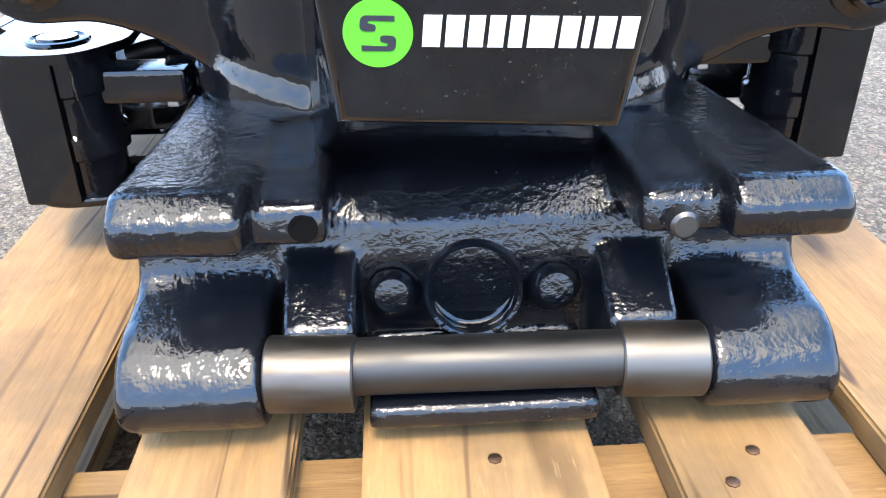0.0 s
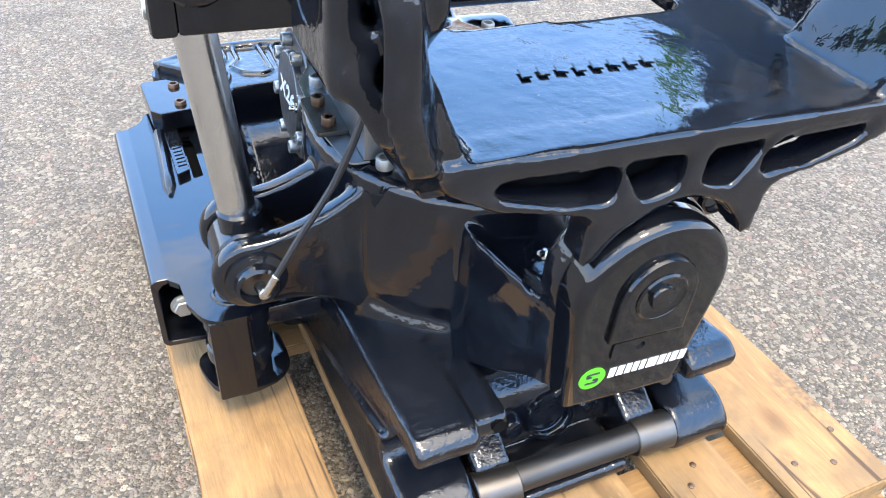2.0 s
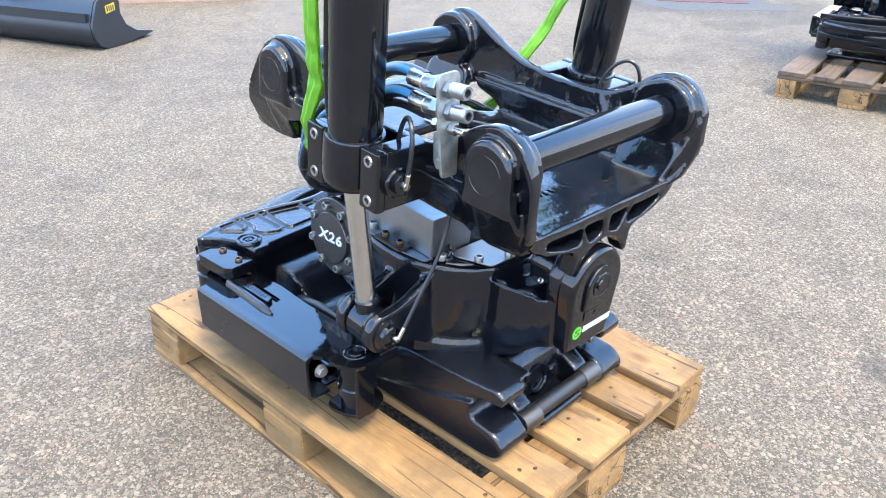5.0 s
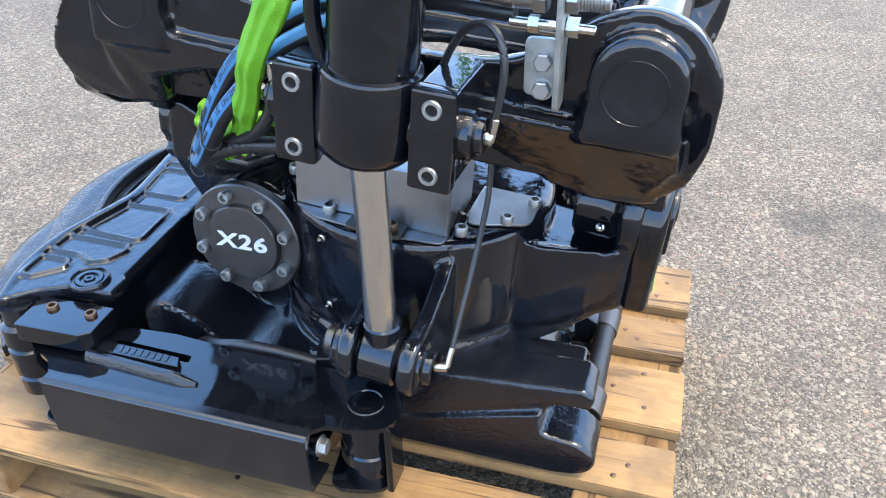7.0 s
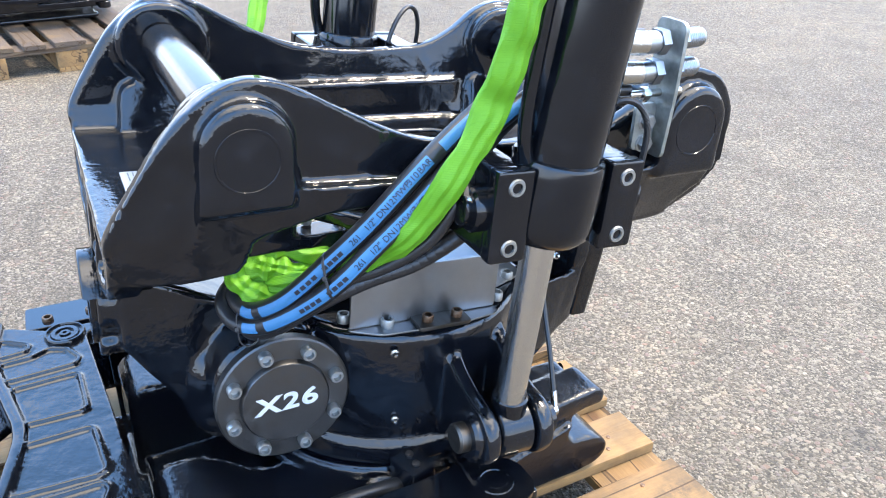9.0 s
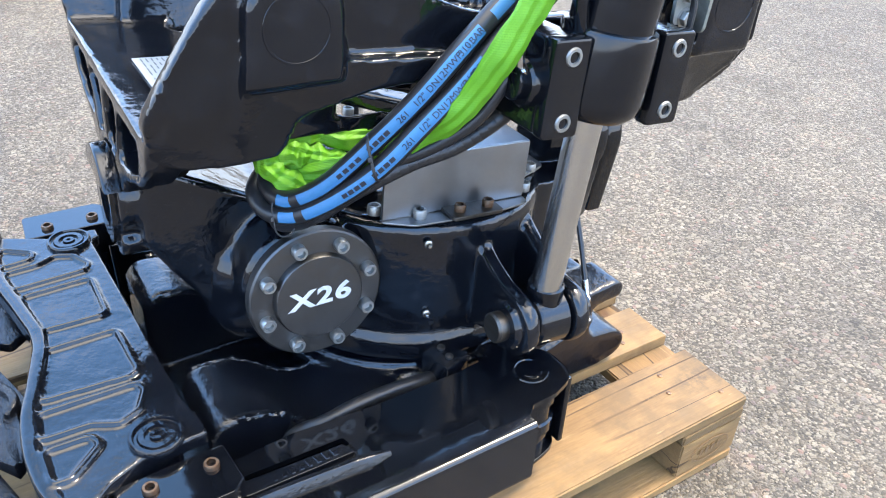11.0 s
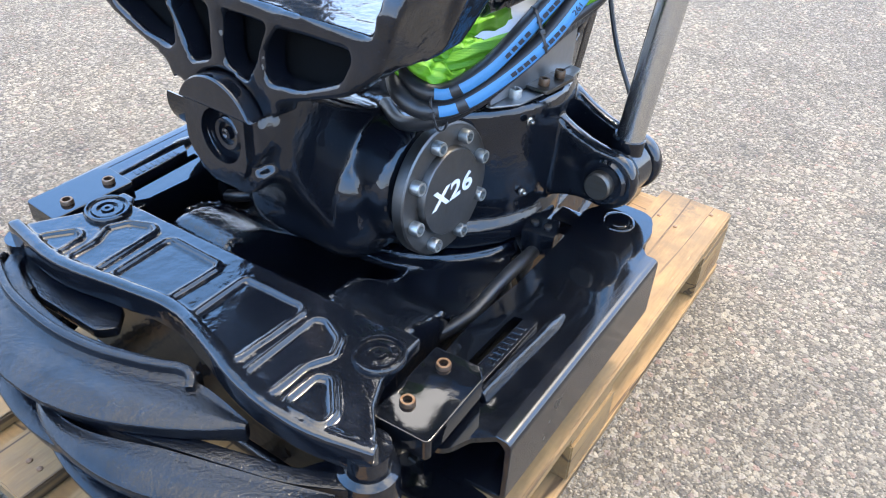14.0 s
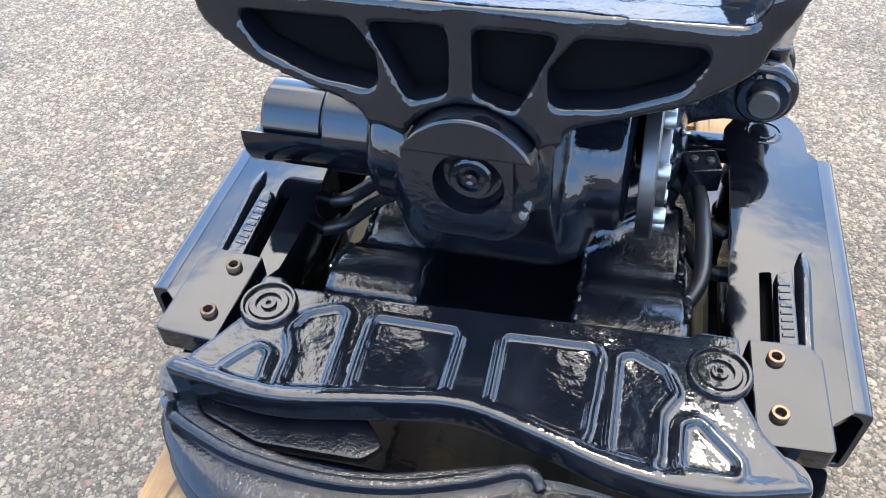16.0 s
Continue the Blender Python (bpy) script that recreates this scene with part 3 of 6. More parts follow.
# ---- euro pallets ----
def euro_pallet(base_m, label, wood_along, wood_cross, group, wood_block=None):
    """0.8 m across x, 1.2 m along y, 0.144 m high."""
    p = new("euro_pallet")
    p.matrix_basis = base_m
    BASE[p] = Matrix.Identity(4)
    tagged(p, label, "pallet", group)
    rnd = random.Random(5)

    def board(name, sx, sy, sz, x, y, z, mat):
        bm = bmesh.new()
        bmesh.ops.create_cube(bm, size=1, matrix=Matrix.Diagonal((sx, sy, sz, 1)))
        bmesh.ops.bevel(bm, geom=bm.edges[:], offset=0.0025, segments=2, affect="EDGES")
        # sawn boards are never quite straight
        for v in bm.verts:
            v.co.x += rnd.uniform(-0.0008, 0.0008)
            v.co.z += rnd.uniform(-0.0006, 0.0006)
        bm.transform(Matrix.Translation((x + rnd.uniform(-0.003, 0.003), y + rnd.uniform(-0.004, 0.004), z)))
        return part(name, bm, mat, p, "", 30)

    nail = mesh_of(lathe([(0.0045, 0), (0.0045, 0.0012), (0.003, 0.0018), (0, 0.0018)], None, 8), "nail")
    deck = [(-0.3275, 0.145), (-0.1635, 0.10), (0.0, 0.145), (0.1635, 0.10), (0.3275, 0.145)]
    for x, w in deck:
        b = board("deck_board", w, 1.2, 0.022, x, 0, 0.133, wood_along)
        for y in (-0.5275, 0.0, 0.5275):
            for k in range(3 if w > 0.12 else 2):
                part("nail", nail, M_RUSTY, b, m=pose(x + (k - 0.8) * w * 0.27 + rnd.uniform(-0.01, 0.01), y + rnd.uniform(-0.045, 0.045), 0.1436))
    for y in (-0.5275, 0.0, 0.5275):
        board("cross_board", 0.8, 0.145, 0.022, 0, y, 0.1108, wood_cross)
    for x, w in ((-0.35, 0.1), (0, 0.145), (0.35, 0.1)):
        for y in (-0.5275, 0, 0.5275):
            board("block", w, 0.145, 0.0775, x, y, 0.0609, wood_block or wood_along)
        board("bottom_board", w, 1.2, 0.022, x, 0, 0.011, wood_block or wood_along)
    # oval stamps on the corner blocks
    for x, y in ((-0.3505, -0.5275), (-0.3505, 0.5275), (0.3505, 0.5275), (0.3505, -0.5275)):
        s = 1 if x > 0 else -1
        ov = [(0.046 * math.cos(a), 0.024 * math.sin(a)) for a in np.linspace(0, 2 * math.pi, 24, endpoint=False)]
        iv = [(0.043 * math.cos(a), 0.021 * math.sin(a)) for a in np.linspace(0, 2 * math.pi, 24, endpoint=False)]
        m = Matrix.Translation((x + s * 0.0538, y, 0.062)) @ (Matrix(((0, 0, 1, 0), (1, 0, 0, 0), (0, 1, 0, 0), (0, 0, 0, 1))) if s > 0 else Matrix(((0, 0, -1, 0), (-1, 0, 0, 0), (0, 1, 0, 0), (0, 0, 0, 1))))
        bars = [plate([(k * 0.014 - 0.004, -0.008), (k * 0.014 + 0.004, -0.008), (k * 0.014 + 0.004, 0.008), (k * 0.014 - 0.004, 0.008)], 0.0005, m, bev=0) for k in (-1.5, -0.5, 0.5, 1.5)]
        part("stamp", join(plate(ov, 0.0005, m, [iv], bev=0), *bars), M_STAMP, p, "dark oval branded stamp")
    return p


M_STAMP = plain("burnt_brown_stamp", (0.16, 0.085, 0.035), 0.7, 100, 0.0, 0.2)
euro_pallet(Matrix.Identity(4), "pale pine euro pallet standing on the asphalt under the machine", M_WOODY, M_WOODX, "pallets")

# ---- tiltrotator ----
HM = pose(0.0135, -0.1375, 0.695, 4.4, 1.2, -2.0)       # frame of the hitch and housing
HI = HM.inverted()
YZ = Matrix(((0, 0, 1, 0), (1, 0, 0, 0), (0, 1, 0, 0), (0, 0, 0, 1)))      # (x, y, z) -> (v, w, u)
XZ = Matrix(((1, 0, 0, 0), (0, 0, -1, 0), (0, 1, 0, 0), (0, 0, 0, 1)))     # (x, y, z) -> (u, w, -v)


def in_h(x, y, z):
    return HI @ Vector((x, y, z))


rot = thing("tiltrotator", (0.0, -0.1, 0.144), "gloss black excavator tiltrotator with gripper lying on the pallet", "tiltrotator", "tiltrotators")

# hitch: two ear plates, floor, end trusses, two pins
def spline(pts, n=7):
    return [(p.x, p.y) for p in glide([(x, y, 0) for x, y in pts], n)]


def lean(bm):
    """Below the ledge the cast ears draw in towards the floor, more so at the front end."""
    for vert in bm.verts:
        q = HI @ vert.co
        f = max(0.0, min(1.0, (0.075 - q.z) / 0.10))
        q.x -= math.copysign((0.038 - 0.022 * q.y) * f ** 1.4, q.x)
        vert.co = HM @ q
    return bm


EAR_TOP = [(0.395, 0.004), (0.396, 0.03), (0.374, 0.075), (0.332, 0.142), (0.292, 0.180), (0.252, 0.196), (0.208, 0.188), (0.155, 0.163), (0.10, 0.138), (0.05, 0.122), (-0.02, 0.113), (-0.10, 0.112), (-0.19, 0.120), (-0.245, 0.146), (-0.292, 0.182), (-0.338, 0.196), (-0.384, 0.182), (-0.415, 0.142), (-0.421, 0.10), (-0.420, 0.056), (-0.409, 0.006)]
EAR_N = len(spline(EAR_TOP))
EAR = spline(EAR_TOP) + rounded([(-0.397, -0.031, 0.008), (-0.355, -0.038, 0.03), (-0.307, -0.041, 0.03), (-0.258, -0.032, 0.03), (-0.20, 0.008, 0.04), (-0.10, 0.036, 0.05), (0.10, 0.046, 0.06), (0.165, 0.040, 0.03), (0.245, 0.014, 0.02), (0.254, -0.034, 0.012), (0.30, -0.038, 0.03), (0.357, -0.036, 0.02), (0.383, -0.022, 0.012), (0.392, -0.006)], 6)
# openings in the deck: one in the middle, and one beside each ear behind a slanting bridge
DECK_HOLE = rounded([(-0.137, -0.188, 0.04), (0.140, -0.188, 0.04), (0.140, 0.0, 0.05), (0.115, 0.065, 0.04), (0.06, 0.098, 0.04), (-0.06, 0.098, 0.04), (-0.113, 0.065, 0.04), (-0.137, 0.0, 0.05)])
SIDE_HOLES = [rounded([(s * x, y, r) for x, y, r in ((0.214, 0.070, 0.015), (0.165, 0.116, 0.03), (0.098, 0.172, 0.04), (0.096, 0.230, 0.04), (0.168, 0.275, 0.03), (0.216, 0.256, 0.012))]) for s in (1, -1)]
hitch = part("hitch_bracket", plate(rounded([(-0.208, -0.394, 0.01), (0.212, -0.394, 0.01), (0.228, 0.390, 0.01), (-0.224, 0.390, 0.01)]), 0.022, HM @ T3((0, 0, -0.023)),
             [DECK_HOLE, *SIDE_HOLES], 0.006, 3), M_CAST, rot, "cast black hitch with two ears")
for s in (-1, 1):
    cast(hitch, lean(plate(EAR, 0.024, HM @ T3((-0.268 if s < 0 else 0.244, 0, 0)) @ YZ, bev=0.0112, segs=5)))
    # inner web that ties the ear to the deck as far as the side opening
    cast(hitch, plate(rounded([(-0.25, -0.020), (0.030, -0.020, 0.02), (0.060, -0.004, 0.02), (0.104, 0.022, 0.03), (0.150, 0.034, 0.02), (0.165, 0.060), (-0.25, 0.065)]), 0.020, HM @ T3((-0.236 if s < 0 else 0.216, 0, 0)) @ YZ, bev=0.005))
    # the body below the ledge stands proud and runs out into the ear towards its lower edge
    OUT = [(0.308, 0.010), (0.307, 0.07)] + rounded([(0.300, 0.10), (0.203, 0.10), (0.200, 0.082, 0.006), (0.06, 0.078, 0.02), (-0.06, 0.072, 0.02), (-0.284, 0.067, 0.006), (-0.288, 0.10), (-0.388, 0.10)]) + [(-0.393, 0.07), (-0.398, 0.03)] + [(y * 0.985, z + 0.005) for y, z in EAR[EAR_N:] if y < 0.300]
    bm = plate(OUT, 0.022, HM @ T3((-0.2825 if s < 0 else 0.2605, 0, 0)) @ YZ, bev=0.008, segs=4)
    for vert in bm.verts:
        q = HI @ vert.co
        q.x -= s * 0.013 * max(0.0, min(1.0, (0.058 - q.z) / 0.06))
        vert.co = HM @ q
    cast(hitch, lean(bm))
    for v, lo in ((-0.339, 0.052), (0.256, 0.058)):
        cast(hitch, plate([(v + 0.050 * math.cos(t), 0.127 + 0.050 * math.sin(t)) for t in np.linspace(0, math.pi, 18)] + [(v - 0.050, lo + 0.004), (v + 0.052, lo)], 0.022, HM @ T3((-0.2880 if s < 0 else 0.2660, 0, 0)) @ YZ, bev=0.009, segs=4))
    for v in (-0.338, 0.257):
        # turned ring scored into the pad and the inner boss
        part("pin_cap", lathe([(0.0355, -0.001), (0.0345, 0.0007), (0.0325, 0.0007), (0.0315, -0.001)], HM @ along((s * 0.2880, v, 0.118), (s * 0.4, v, 0.118)), 36, cap=False), M_CAST, hitch)
        tear = [(v + 0.068 * math.cos(t), 0.125 + 0.062 * math.sin(t)) for t in np.linspace(radians(-20), radians(200), 24)] + rounded([(v - 0.066, 0.07, 0.03), (v - (0.074 if v > 0 else 0.046), -0.018), (v + 0.074, -0.018), (v + 0.066, 0.07, 0.03)])
        cast(hitch, lean(plate(tear, 0.026, HM @ T3((-0.246 if s < 0 else 0.220, 0, 0)) @ YZ, bev=0.008, segs=3)))
for v in (-0.338, 0.257):
    part("hitch_pin", rod((-0.215, v, 0.125), (0.215, v, 0.125), 0.0335, m=HM), M_SATIN, hitch, "black lacquered steel pin")
HALF = [(0.240, 0.0, 0.004), (0.236, -0.035, 0.03), (0.19, -0.070, 0.03), (0.13, -0.092, 0.04), (0.092, -0.106, 0.02)]
W1 = [(0.206, -0.016, 0.012), (0.098, -0.018, 0.005), (0.074, -0.050, 0.006), (0.077, -0.086, 0.012), (0.132, -0.079, 0.03), (0.184, -0.056, 0.018)]
W2 = [(0.084, -0.018, 0.004), (0.011, -0.018, 0.006), (0.011, -0.082, 0.012), (0.048, -0.094, 0.008)]
WIN = [rounded(W1), rounded(W2), rounded([(-a, b, c) for a, b, c in W2]), rounded([(-a, b, c) for a, b, c in W1])]
for v, s in ((0.395, 1), (-0.360, -1)):
    low = 1.0 if s > 0 else 0.66                   # the front truss is shallower
    crown = [(-0.008 * (s > 0) + r * math.cos(a), -0.158 + r * math.sin(a)) for r in ((0.067 if s > 0 else 0.090),) for a in np.linspace(radians(24), radians(156), 20)]
    half = rounded([(0.0, 0.0), *[(a, b * low, c) for a, b, c in HALF], (0.088 if s > 0 else 0.097, -0.130, 0.006)])[1:]
    arms = [*half, *crown, *[(-a, b) for a, b in half[::-1]]]
    wins = [[(a, b * low) for a, b in w] for w in WIN]
    if s < 0:                                      # the front end is narrower
        arms, wins = [(a * 0.93 + 0.010, b) for a, b in arms], [[(a * 0.93 + 0.010, b) for a, b in w] for w in wins]
    cast(hitch, plate(arms, 0.036, HM @ T3((0, v, 0)) @ XZ, wins, 0.008, 4))
    # added black sheet behind the windows, in place of the deep shaded inside
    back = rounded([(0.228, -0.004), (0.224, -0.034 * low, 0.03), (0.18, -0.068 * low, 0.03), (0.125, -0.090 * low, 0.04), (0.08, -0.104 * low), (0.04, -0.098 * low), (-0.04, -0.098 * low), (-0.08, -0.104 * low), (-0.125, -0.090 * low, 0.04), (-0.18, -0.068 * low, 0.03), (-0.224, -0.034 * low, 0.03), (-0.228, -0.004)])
    part("truss_web", plate([(a * (1.0 if s > 0 else 0.90) + 0.006 * (s < 0), b) for a, b in back], 0.012, HM @ T3((0, v - 0.038 if s > 0 else v + 0.014, 0)) @ XZ, bev=0), M_SHADE, hitch)
# rating label and cast-in marks on the floor
lab = part("label", plate(rounded([(-0.055, -0.033, 0.002), (0.055, -0.033, 0.002), (0.055, 0.033, 0.002), (-0.055, 0.033, 0.002)]), 0.0012, HM @ T3((-0.028, 0.318, 0.0)) @ pose(0, 0, 0, 0, 0, 180), bev=0), M_LABEL, hitch, "silver rating label with small dark print")
rnd = random.Random(3)
rows = []
for i in range(7):
    y = 0.014 - i * 0.0064
    x = -0.050
    while x < 0.035:
        w = rnd.uniform(0.004, 0.016)
        rows.append(plate([(x, y), (x + w, y), (x + w, y + 0.0018), (x, y + 0.0018)], 0.0003, HM @ T3((-0.028, 0.318, 0.0012)) @ pose(0, 0, 0, 0, 0, 180), bev=0))
        x += w + rnd.uniform(0.002, 0.012)
rows.append(plate([(0.0, 0.021), (0.05, 0.021), (0.05, 0.028), (0.0, 0.028)], 0.0003, HM @ T3((-0.028, 0.318, 0.0012)) @ pose(0, 0, 0, 0, 0, 180), bev=0))
part("print", join(*rows), M_FAINT, lab)
marks = [plate([(-0.10 + k * 0.017, -0.290 + 0.002 * (k % 3)), (-0.091 + k * 0.017, -0.290), (-0.089 + k * 0.017, -0.276), (-0.098 + k * 0.017, -0.275)], 0.002, HM, bev=0.0008, segs=1) for k in range(8)]
for mk in marks:
    part("cast_mark", mk, M_CAST, hitch)

settle(hitch, 0.004, 3, 0.0003)

# housing
house = part("rotor_housing", lathe([(0.165, -0.175), (0.200, -0.175), (0.209, -0.181), (0.212, -0.190), (0.210, -0.33), (0.206, -0.352), (0.214, -0.368), (0.216, -0.392), (0.208, -0.40), (0.10, -0.40)], HM @ T3((-0.004, -0.028, 0)), 72), M_CAST, rot, "cast black worm housing")
# worm tube across the back and motor
worm = in_h(-0.150, 0.0745, 0.452)
cast(house, rod((-0.150, worm.y, worm.z), (0.15, worm.y, worm.z), 0.088, 0.01, 40, m=HM))
# rear tower up to the tilt bearing: sloping body, bearing boss, hood over it
cast(house, plate(rounded([(0.05, -0.13, 0.02), (0.20, -0.175, 0.06), (0.345, -0.105, 0.01), (0.372, -0.105, 0.01), (0.376, -0.205, 0.02), (0.345, -0.252, 0.04), (0.285, -0.335, 0.06), (0.235, -0.390, 0.04), (0.05, -0.392)]), 0.146, HM @ T3((-0.081, 0, 0)) @ YZ, bev=0.018, segs=4))
BC = (-0.009, -0.166)
DISC = [(-0.008 + 0.065 * math.cos(a), -0.158 + 0.065 * math.sin(a)) for a in np.linspace(radians(-12), radians(192), 30)]
cast(house, plate(DISC + rounded([(-0.072, -0.20, 0.03), (-0.048, -0.236, 0.04), (0.034, -0.238, 0.04), (0.060, -0.20, 0.03)]), 0.060, HM @ T3((0, 0.400, 0)) @ XZ, [circle(*BC, 0.036, 36)], bev=0.006, segs=3))
part("bearing_face", plate(rounded([(-0.050, -0.131, 0.004), (-0.051, -0.195, 0.04), (-0.036, -0.219, 0.03), (0.022, -0.221, 0.03), (0.052, -0.195, 0.04), (0.055, -0.131, 0.004)]), 0.008, HM @ T3((0, 0.407, 0)) @ XZ, [circle(*BC, 0.034, 36)], bev=0.003, segs=2), M_CAST, house)
part("tilt_bearing", lathe([(0.036, 0.0), (0.0335, 0.018), (0.031, 0.020), (0.028, 0.013), (0.0225, 0.012), (0.0215, 0.021), (0.019, 0.023), (0.014, 0.022), (0.013, 0.017), (0.008, 0.017), (0.007, 0.024), (0.004, 0.025), (0, 0.021)], HM @ along((BC[0], 0.376, BC[1]), (BC[0], 0.6, BC[1])), 40), M_LUMPY, house)
hood = [(-0.008 + 0.066 * math.cos(a), -0.158 + 0.066 * math.sin(a)) for a in np.linspace(radians(24), radians(156), 26)]
part("bearing_hood", plate(hood, 0.024, HM @ T3((0, 0.416, 0)) @ XZ, bev=0.006, segs=3), M_CAST, house)
cast(house, box((0.246, 0.225, 0.178), HM @ T3((0.0, 0.186, -0.299)), 0.065, 6))
# side webs from the bearing to the worm tube
for s in (-1, 1):
    cast(house, plate(rounded([(0.02, -0.36), (0.14, -0.36), (0.225, -0.31, 0.03), (0.25, -0.255, 0.03), (0.215, -0.225, 0.04), (0.16, -0.205, 0.05), (0.02, -0.19)]), 0.03, HM @ T3((s * 0.095 - 0.015, 0, 0)) @ YZ, bev=0.006))
# front snout to the cover
bm = bmesh.new()
rings = []
for v, hw, hb, zt, zb in ((-0.10, 0.104, 0.104, -0.203, -0.393), (-0.246, 0.098, 0.094, -0.201, -0.388), (-0.300, 0.088, 0.082, -0.199, -0.350), (-0.340, 0.080, 0.070, -0.197, -0.318), (-0.372, 0.076, 0.062, -0.196, -0.302)):
    rings.append([bm.verts.new(HM @ Vector(p)) for p in ((-hw, v, zt), (-hw * 0.62, v, zt - 0.02), (hw * 0.62, v, zt - 0.02), (hw, v, zt), (hb, v, zb), (-hb, v, zb))])
for a, b in zip(rings, rings[1:]):
    for i in range(6):
        bm.faces.new((a[i], a[(i + 1) % 6], b[(i + 1) % 6], b[i]))
bm.faces.new(rings[0])
bm.faces.new(rings[-1])
bmesh.ops.recalc_face_normals(bm, faces=bm.faces)
bmesh.ops.bevel(bm, geom=[e for e in bm.edges if len(e.link_faces) == 2 and e.calc_face_angle() > radians(28)], offset=0.005, segments=3, profile=0.5, affect="EDGES", clamp_overlap=True)
cast(house, bm)
cast(house, lathe([(0.0, 0), (0.078, 0), (0.082, 0.006), (0.082, 0.03), (0.05, 0.04), (0.05, 0.10)], HM @ along((0, -0.375, -0.161), (0, -0.2, -0.161)), 44))
COVER = rounded([(-0.063, -0.297, 0.010), (0.063, -0.299, 0.010)]) + [(0.080 * math.cos(a), -0.164 + 0.082 * math.sin(a)) for a in np.linspace(radians(-4), radians(184), 34)]
cover = part("front_cover", plate(COVER, 0.042, HM @ T3((0, -0.366, 0)) @ XZ, bev=0.011, segs=5), M_SHEET, house, "smooth black arched front cover")
ARCH = rounded([(-0.040, -0.206, 0.004), (0.040, -0.206, 0.004)]) + [(0.040 * math.cos(a), -0.161 + 0.046 * math.sin(a)) for a in np.linspace(0, math.pi, 18)]
part("arch_boss", plate(ARCH, 0.010, HM @ T3((0, -0.405, 0)) @ XZ, bev=0.004), M_SHEET, cover)
part("button", lathe([(0.026, 0), (0.026, 0.001), (0.024, 0.0025), (0.022, 0.001), (0.013, 0.001), (0.012, 0.004), (0, 0.004)], HM @ along((0, -0.4148, -0.155), (0, -0.6, -0.155)), 32), M_SHEET, cover)
part("lock_plate", plate(rounded([(-0.030, -0.232, 0.003), (0.030, -0.232, 0.003), (0.030, -0.211, 0.008), (-0.030, -0.211, 0.003)]), 0.003, HM @ T3((0.0, -0.407, 0)) @ XZ, [circle(0, -0.221, 0.005, 14)], 0.001), M_SHEET, cover)
# emblem: green disc with two hooked strokes, and plain bars for the brand lettering
lc = in_h(-0.049, -0.513, 0.412)
FACE = HM @ T3((lc.x, -0.4084, lc.z)) @ XZ
part("emblem", join(plate(circle(0, 0, 0.0142, 40), 0.0006, FACE, bev=0)), M_GREENLOGO, cover, "green round emblem")
eyes = [plate(rounded([(s * -0.008, s * 0.0085), (s * 0.008, s * 0.0085, .003), (s * 0.009, s * 0.001, .003), (s * 0.001, s * 0.001, .002), (s * 0.001, s * 0.004, .001), (s * 0.005, s * 0.005, .001), (s * 0.004, s * 0.0062), (s * -0.008, s * 0.0058)]), 0.0004, FACE @ T3((0, 0, 0.0006)) @ Matrix.Diagonal((-0.85, 0.85, 1, 1)), bev=0) for s in (-1, 1)]
part("emblem_stroke", join(*eyes), M_INK, cover)
x = 0.0165
for k, w in enumerate((0.0085, 0.0085, 0.0075, 0.0075, 0.0070, 0.0125, 0.0085, 0.0045, 0.0085, 0.0085)):
    b = [(x + 0.0012, -0.0055), (x + w, -0.0055), (x + w + 0.001, 0.0075), (x + 0.002, 0.0075)]
    part("brand_bar", plate(b, 0.0005, FACE, bev=0), M_WHITE, cover)
    x += w * 0.97 + 0.0010

# bolted zinc cover on the housing
def h_bolts(name, mesh, mat, parent, pts, axis=(0, 0, 1)):
    for p in pts:
        part(name, mesh, mat, parent, m=HM @ along(p, Vector(p) + Vector(axis)))


CAP12 = socket_head(0.0095, 0.013)
HEX12 = hex_head(0.0115, 0.011)
ang = [158, 216, 238, 258, 322, 342, 2, 22, 40, 62, 120, 140]
h_bolts("bolt", CAP12, M_BOLT, house, [(-0.004 + 0.194 * math.cos(radians(a)), -0.028 + 0.194 * math.sin(radians(a)), -0.172) for a in ang])
zc = part("zinc_cover", box((0.006, 0.225, 0.085), HM @ T3((-0.176, -0.015, -0.128)), 0.0015), M_ZINC, house, "folded zinc-plated cover sheet")
part("cover_top", box((0.11, 0.225, 0.004), HM @ T3((-0.121, -0.015, -0.0868)), 0.001), M_ZINC, zc)
part("cover_end", box((0.11, 0.004, 0.085), HM @ T3((-0.121, -0.126, -0.128)), 0.001), M_ZINC, zc)
part("cover_foot", plate(rounded([(-0.196, -0.128, 0.02), (-0.172, -0.128), (-0.172, 0.098), (-0.180, 0.098, 0.01), (-0.203, 0.06, 0.03), (-0.208, -0.05, 0.05)]), 0.003, HM @ T3((0, 0, -0.1745)), bev=0.0008), M_ZINC, zc)
for y in (-0.055, -0.010):
    part("bolt", CAP12, M_RUSTY, zc, "brown rusty socket screw", m=HM @ T3((-0.197, y, -0.1660)) @ Matrix.Scale(0.85, 4))
part("bracket_tab", plate(rounded([(-0.214, -0.072, 0.006), (-0.150, -0.072), (-0.150, 0.008), (-0.214, 0.008, 0.006)]), 0.006, HM @ T3((0, 0, -0.1712)), bev=0.001), M_STEEL, house)
part("zinc_tongue", plate(rounded([(-0.10, -0.225, 0.02), (-0.02, -0.225, 0.02), (-0.02, -0.135), (-0.14, -0.135, 0.02)]), 0.004, HM @ T3((0, 0, -0.1735)), bev=0.001), M_ZINC, house)
